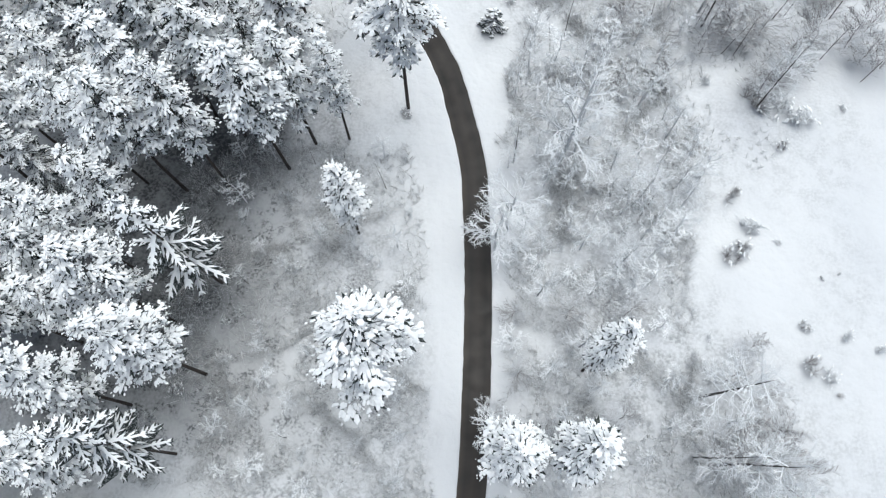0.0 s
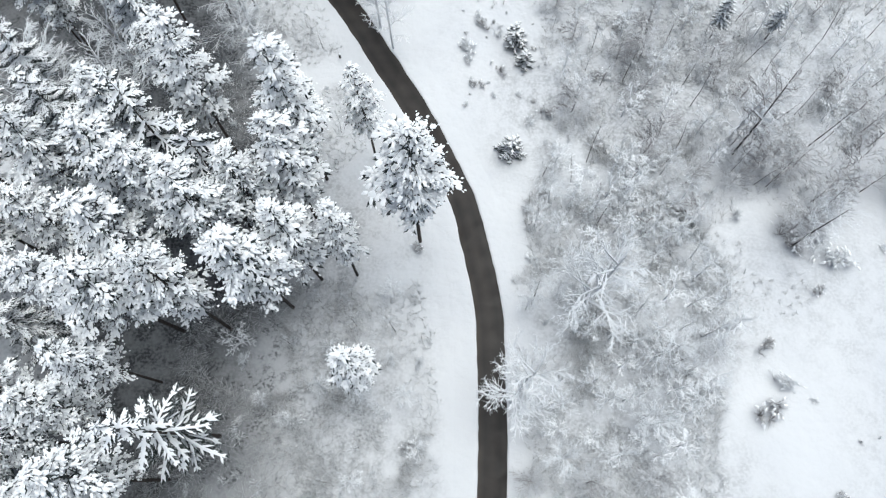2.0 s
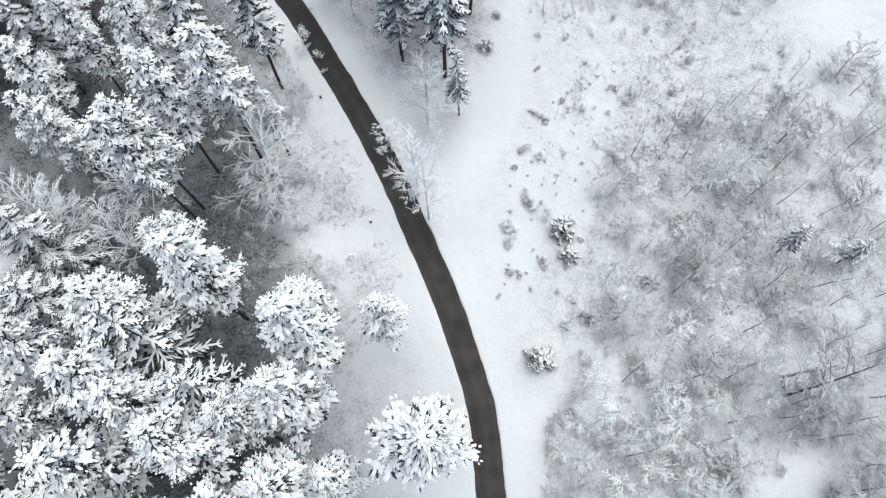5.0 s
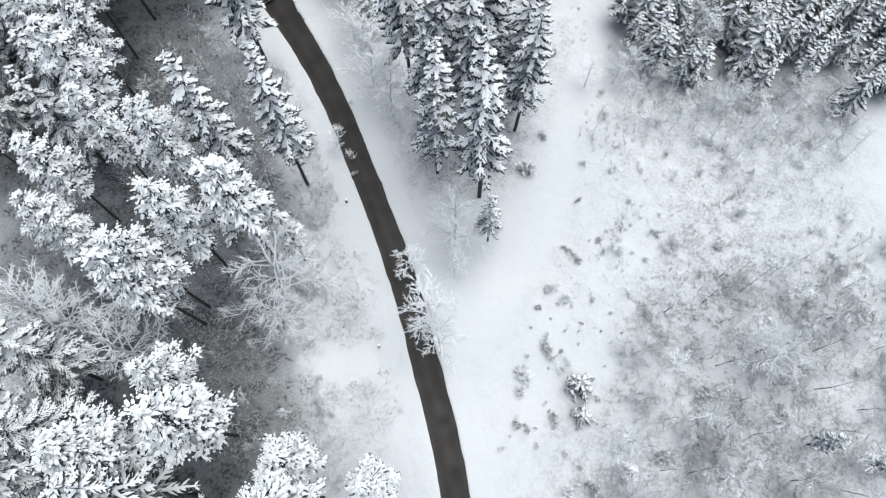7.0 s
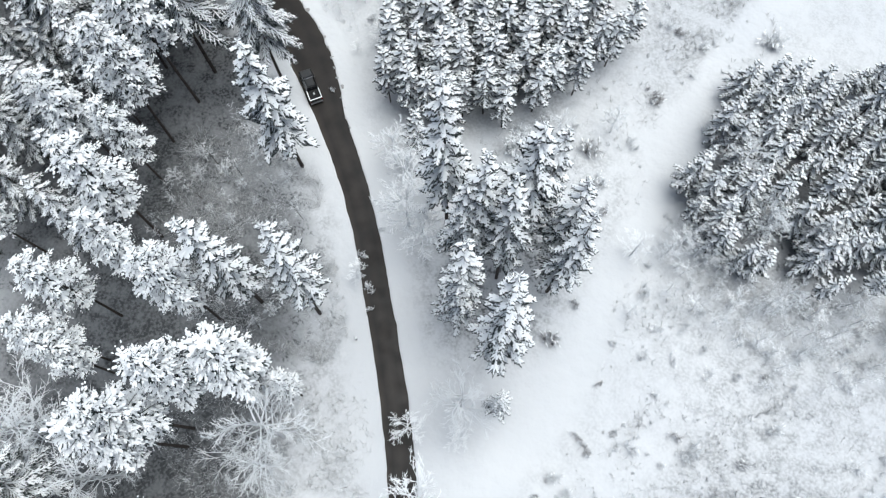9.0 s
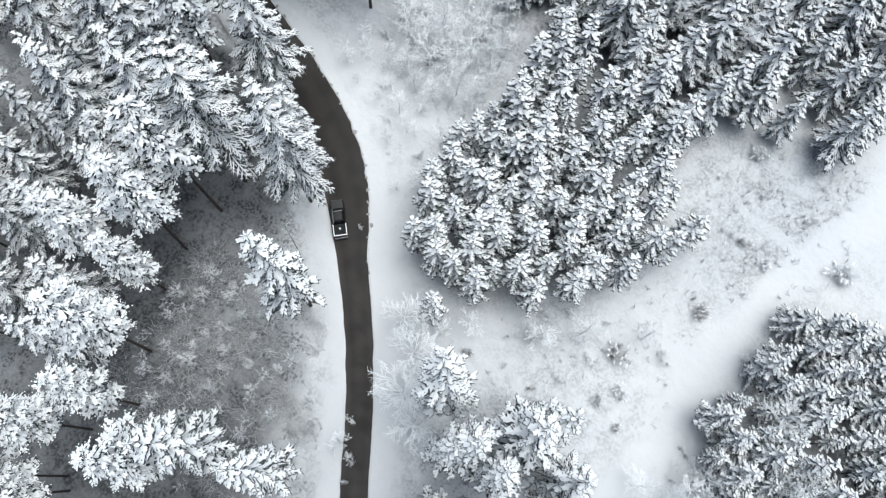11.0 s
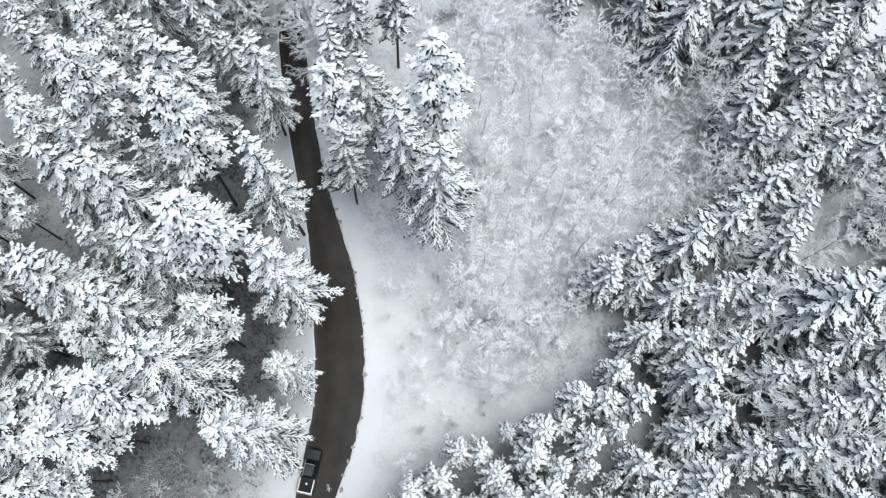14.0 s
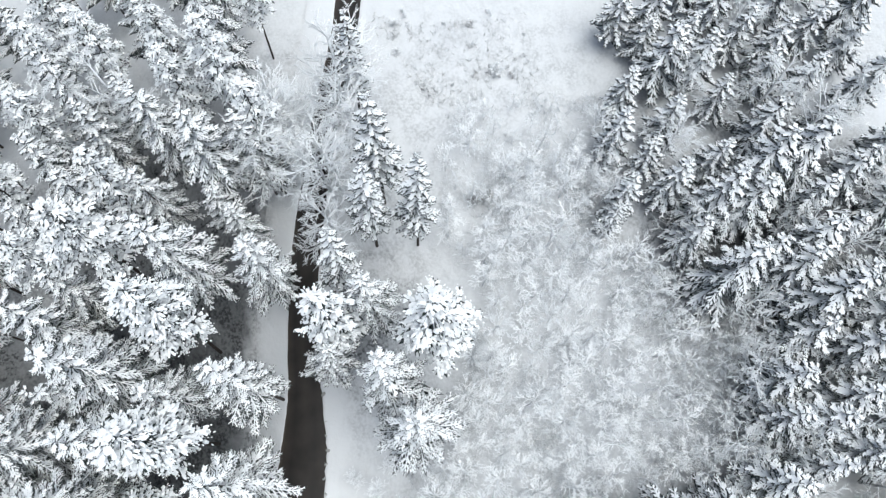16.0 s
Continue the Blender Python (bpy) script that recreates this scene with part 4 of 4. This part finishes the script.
# ---- single bushes ----
for rows in ([(36.6, 55.4, 1.5), (43.2, 52.6, 2), (55.8, 50.9, 0.7), (46.5, 44.9, 1.1), (33.9, 40.5, 1.1), (38.6, 37.1, 2), (40.2, 32.7, 2), (38.2, 29.1, 2.4), (43.7, 30.7, 0.7),
              (48.9, 25.7, 0.4), (51.2, 26.2, 0.4), (45.6, 19, 1), (50.9, 17.8, 1.1), (46, 14.3, 2), (47.9, 12.6, 1.4), (48.6, 10.4, 0.7), (54.9, 16.1, 1), (10.4, 15.9, 0.5),
              (-21.3, 27.4, 1.4), (-6.5, 50.2, 1.2), (47, 51.2, 2.4), (1.3, 99.9, 1), (6.3, 101.3, 0.8), (-0.2, 91.2, 0.7), (1.6, 87.7, 0.8), (5.4, 77.9, 1.2)],
             [(0.1, 79.8, 1.3), (0.8, 75.8, 1), (-0.2, 72.4, 0.7), (11.5, 70.5, 1.8), (12.4, 64.6, 1.2), (10.7, 58.7, 1), (9, 47.4, 1), (42.8, 51.3, 2.2), (48.9, 49.1, 2.6),
              (23, 86.3, 1.2), (20.2, 77, 1.5), (12.5, 105.7, 0.9), (14.3, 103.9, 0.9), (21, 106.4, 0.9), (8.1, 109.5, 0.8), (1.3, 107.4, 0.8), (6, 104.2, 0.5), (5.3, 102.7, 0.8),
              (3, 93.1, 1.2), (-6, 115.5, 1.2), (15.4, 121.2, 1.2), (20.1, 118.2, 0.8), (23.5, 112.3, 1.5), (2.7, 85.9, 1.5), (-0.1, 82, 1.5), (-6.6, 109.9, 1.8), (-27.8, 68.5, 1.3)],
             [(7.2, 82.4, 1.6), (8.9, 69.7, 1.2), (6.0, 65.5, 1.7), (12.2, 65.0, 1.5), (2.0, 75.4, 0.9), (1.8, 86.6, 1.4), (18.8, 76.8, 1.6), (0.9, 94.2, 1.5), (2.8, 98.8, 1.3)],
             [(-14.7, 172.6, 2.2), (-7.9, 149.4, 2), (3.7, 165.9, 2.3), (-9.1, 161.1, 1.5), (-23.2, 132.4, 2.2), (-13.6, 137.6, 2), (-63.7, 155.3, 2), (-59.5, 155.8, 2),
              (-114.5, 179.4, 1.4), (-122.7, 178, 0.8), (-126, 168.5, 1.1), (-98.3, 171.9, 2), (-105.1, 193.7, 1.2)]):
    for x, y, r in rows:
        bush.plant(x, y, size=r * 0.85)

for i, (x, y) in enumerate(scatter([(0, 74), (-1.5, 88), (1, 102), (10, 104), (12, 90), (10, 72)], 2.3, 41, clear_taken=1.0)):
    bush.plant(x, y, size=random.choice((0.25, 0.35, 0.5)), form=i % 2)


# ---- undergrowth: the haze of thin stems over the clearings ----
def build_undergrowth(name, mat, label, lots):
    b = Shape()
    r = random.Random(77)
    for poly, spacing, tall in lots:
        for x, y in scatter(poly, spacing, len(b.v) + 1, 2.0, limit=9000):
            if noise.noise((x * 0.16, y * 0.16, 2)) < -0.18:
                continue
            x, y = x + 3.5 * noise.noise((x * 0.13, y * 0.13, 1)), y + 3.5 * noise.noise((x * 0.13, y * 0.13, 6))
            if off_road(x, y) < 1.6:
                continue
            z = land(x, y) - 0.1
            for _ in range(r.randint(8, 14)):
                a, ln = r.uniform(0, 6.3), tall * r.uniform(0.4, 1.35)
                o = V(x + r.uniform(-0.3, 0.3), y + r.uniform(-0.3, 0.3), z)
                b.tube([o, o + around(a, ln * r.uniform(0.3, 0.9), ln * r.uniform(0.5, 1.0))], [r.uniform(0.016, 0.04)], 3)
    tagged(new(name, b.mesh(name, mat)), label, "undergrowth", kind="stuff")


build_undergrowth("undergrowth", HEATH, "dense haze of thin frosted stems and dead grass in the snow", (
    ([(-37, 44), (-6, 47), (-3.8, 20), (-3.8, -10), (-40, -10)], 0.58, 1.7),
    ([(-46, 78), (-39, 86), (-22, 92), (-12, 74), (-18, 62), (-34, 62)], 0.7, 1.1),
    ([(-60, 92), (-34, 92), (-32, 98), (-46, 116), (-56, 122), (-66, 112)], 0.58, 1.5),
    ([(7, 50), (12, 64), (31, 66), (36, 40), (30, 20), (40, -6), (6, -6)], 0.56, 1.7),
    ([(10, 92), (22, 104), (50, 116), (66, 112), (64, 70), (40, 58), (28, 52), (15, 54), (9, 60), (14, 74)], 0.7, 1.7),
    ([(1, 112), (-2, 127), (12, 129), (36, 131), (40, 100), (6, 90), (2, 98)], 0.95, 1.0),
    ([(-30, 117), (-36, 122), (-22, 139), (-4, 170), (2, 168), (-1, 150), (-6, 130)], 1.2, 1.0),
    ([(-20, 169), (-6, 184), (4, 172), (1, 157), (-11, 148)], 0.95, 1.1),
    ([(-130, 164), (-122, 187), (-98, 180), (-86, 168), (-100, 165), (-111, 169)], 0.9, 1.0),
    ([(33, 60), (36, 40), (44, 44), (52, 60), (46, 68)], 1.0, 1.0)))
build_undergrowth("pale_undergrowth", WHITE_TWIG, "white haze of rime-covered stems between the saplings", (
    (THICKET, 0.7, 1.9),
    ([(-70, 152), (-68, 158), (-52, 150), (-48, 142), (-54, 139)], 0.9, 1.2),
    ([(-112, 174), (-107, 191), (-94, 187), (-88, 170), (-94, 166), (-104, 169)], 0.9, 1.6)))


# ---- roadside posts, clods of snow, the car ----
def make_post():
    post = tagged(new("roadside_post"), "short dark roadside post with a cap of snow", "post", "roadside posts")
    b, c = Shape(), Shape()
    k = [b.ring(V(0, 0, z), V(1, 0, 0), V(0, 1, 0), 8, r, r) for z, r in ((-0.3, 0.16), (0.75, 0.15), (0.8, 0.12))]
    b.bridge(k[0], k[1]), b.bridge(k[1], k[2]), b.cap(k[2], b.point(V(0, 0, 0.81)))
    k = [c.ring(V(0, 0, z), V(1, 0, 0), V(0, 1, 0), 8, r, r) for z, r in ((0.82, 0.17), (0.9, 0.2), (1.0, 0.13))]
    c.bridge(k[0], k[1]), c.bridge(k[1], k[2]), c.cap(k[2], c.point(V(0, 0, 1.05)))
    part("post_body", b, STEM, post)
    part("snow_cap", c, SNOW, post, "round cap of snow", True)
    return post


first = None
for x, y in ((-29.6, 98.2), (-18.9, 80.2), (-85.5, 140.8)):
    m = pose(x, y, land(x, y))
    if first is None:
        first = make_post()
        first.matrix_basis = m
    else:
        copy_thing(first, m)


def make_clod(k):
    """A dirty lump of snow thrown up by the plough."""
    b = Shape()
    b.finger(V(-0.22, 0, 0.02), V(0.25, U(-0.1, 0.1), 0.0), U(0.14, 0.24), U(0.10, 0.16), 6, 3, 0.35)
    ob = new("snow_clod", b.mesh("snow_clod", DIRTY, True))
    return tagged(ob, "grey lump of dirty snow by the road's edge", "snow clod", "snow clods along the bend")


DIRTY = snow_material("dirty_snow", (0.20, 0.19, 0.18), (0.55, 0.55, 0.55), 4.0, 0.03)
clod = Kind(4, 1.0, make_clod)
for i, (x, y, w) in enumerate(LINE):
    if -92 < x < -47 and i % 2 == 0:
        d = LINE[i + 1, :2] - LINE[i, :2]
        d /= np.hypot(*d)
        off = w / 2 + U(-0.12, 0.35)
        clod.plant(x + d[1] * off, y - d[0] * off, size=random.choice((0.5, 0.7, 1.0, 1.3)))


def paint(name, colour, rough, metal=0.0, spec=0.5):
    m, n, p = material(name, rough, spec)
    n.links.new(ramp(n, noise_tex(n, 2.0, 3), ((0.3, tuple(c * 0.8 for c in colour)), (0.7, tuple(min(1, c * 1.15) for c in colour)))), p.inputs["Base Color"])
    p.inputs["Metallic"].default_value = metal
    return m


def box(shape, x0, x1, y0, y1, z0, z1, inset=0.0, bevel=0.0):
    """A block whose top is drawn in by the inset, with its top edge rounded."""
    levels = [(z0, 0.0), (z1 - bevel, inset * 0.85), (z1, inset + bevel)]
    last = None
    for z, i in levels:
        k = [shape.point(V(*q)) for q in ((x0 + i, y0 + i, z), (x1 - i, y0 + i, z), (x1 - i, y1 - i, z), (x0 + i, y1 - i, z))]
        if last:
            shape.bridge(last, k)
        else:
            shape.f.append(tuple(k[::-1]))
        last = k
    shape.f.append(tuple(last))


def wheel(parent, x, y):
    for name, r, w, mat, owner in (("wheel", 0.39, 0.13, RUBBER, None),):
        t = Shape()
        rings = [t.ring(V(x + d, y, 0.39), V(0, 1, 0), V(0, 0, 1), 16, q, q) for d, q in ((-w, r * 0.62), (-w, r * 0.94), (-w * 0.6, r), (w * 0.6, r), (w, r * 0.94), (w, r * 0.62))]
        for a, b in zip(rings, rings[1:]):
            t.bridge(a, b)
        ob = part("wheel", t, RUBBER, parent, "black rubber tyre")
        c = Shape()
        side = 1 if x > 0 else -1
        outer = c.ring(V(x + side * w * 0.9, y, 0.39), V(0, 1, 0), V(0, 0, 1), 16, r * 0.63, r * 0.63)
        c.cap(outer, c.point(V(x + side * w * 0.6, y, 0.39)))
        part("rim", c, STEEL, ob, "grey steel rim")


def make_car():
    """A dark pickup truck, nose along +y, five and a half metres long."""
    car = tagged(new("pickup_truck"), "black pickup truck with white-rimmed load bed driving on the wet road", "pickup truck")
    b = Shape()
    box(b, -0.95, 0.95, -2.75, 2.7, 0.42, 0.95, 0.03, 0.05)
    part("body", b, CAR_BLACK, car, "black painted body")
    b = Shape()
    box(b, -0.90, 0.90, 1.05, 2.66, 0.95, 1.17, 0.05, 0.06)
    part("bonnet", b, CAR_BLACK, car)
    b = Shape()
    box(b, -0.88, 0.88, -0.95, 1.45, 0.95, 1.62, 0.26, 0.05)
    part("cab_glass", b, CAR_GLASS, car, "dark tinted windows")
    b = Shape()
    box(b, -0.66, 0.66, -0.72, 0.75, 1.60, 1.78, 0.05, 0.07)
    part("cab_roof", b, CAR_BLACK, car)
    b = Shape()
    box(b, -0.66, 0.66, 0.72, 0.80, 1.66, 1.74, 0.0, 0.01)
    part("roof_light_bar", b, STEEL, car, "thin pale bar over the windscreen")
    b = Shape()
    box(b, -0.78, 0.78, -2.55, -1.0, 0.96, 0.99, 0.0, 0.005)
    part("bed_floor", b, RUBBER, car)
    for x0, x1, y0, y1, name in ((-0.93, -0.82, -2.72, -1.0, "bed_side"), (0.82, 0.93, -2.72, -1.0, "bed_side"), (-0.82, 0.82, -2.72, -2.60, "tailgate")):
        b = Shape()
        box(b, x0, x1, y0, y1, 0.94, 1.28, 0.005, 0.01)
        panel = part(name, b, CAR_BLACK, car)
        b = Shape()
        box(b, x0 - 0.01, x1 + 0.01, y0 - 0.01, y1 + 0.01, 1.285, 1.34, 0.0, 0.02)
        part("rail", b, SNOW, panel, "white snow-lined rail")
    b = Shape()
    box(b, -0.13, 0.13, -1.75, -1.5, 0.99, 1.30, 0.02, 0.05)
    part("load", b, SNOW, car, "small white load in the bed")
    b = Shape()
    box(b, -0.92, 0.92, -2.92, -2.76, 0.45, 0.68, 0.01, 0.02)
    part("rear_bumper", b, STEEL, car, "steel rear bumper")
    b = Shape()
    box(b, -0.92, 0.92, 2.71, 2.84, 0.45, 0.75, 0.01, 0.04)
    part("front_bumper", b, CAR_BLACK, car)
    for x in (-0.72, 0.72):
        b = Shape()
        box(b, x - 0.16, x + 0.16, 2.68, 2.74, 0.78, 0.94, 0.01, 0.02)
        part("headlight", b, STEEL, car, "clear headlight")
        b = Shape()
        box(b, x * 1.2 - 0.06, x * 1.2 + 0.06, -2.78, -2.73, 0.78, 1.15, 0.0, 0.01)
        part("tail_light", b, RED, car, "red tail light")
        b = Shape()
        box(b, x * 1.40 - 0.09, x * 1.40 + 0.09, 1.0, 1.14, 1.05, 1.24, 0.01, 0.03)
        part("mirror", b, CAR_BLACK, car)
    for x in (-0.86, 0.86):
        for y in (-1.75, 1.85):
            wheel(car, x, y)
    return car


CAR_BLACK = paint("black_car_paint", (0.012, 0.012, 0.013), 0.35)
CAR_GLASS = paint("tinted_glass", (0.008, 0.009, 0.011), 0.1)
RUBBER = paint("black_rubber", (0.02, 0.02, 0.02), 0.8, 0.0, 0.2)
STEEL = paint("grey_steel", (0.30, 0.30, 0.31), 0.4, 0.8)
RED = paint("red_lens", (0.25, 0.01, 0.01), 0.25)
make_car().matrix_basis = pose(-54.0, 127.9, land(-54, 128) - 0.05, 0, 0, 49.4)
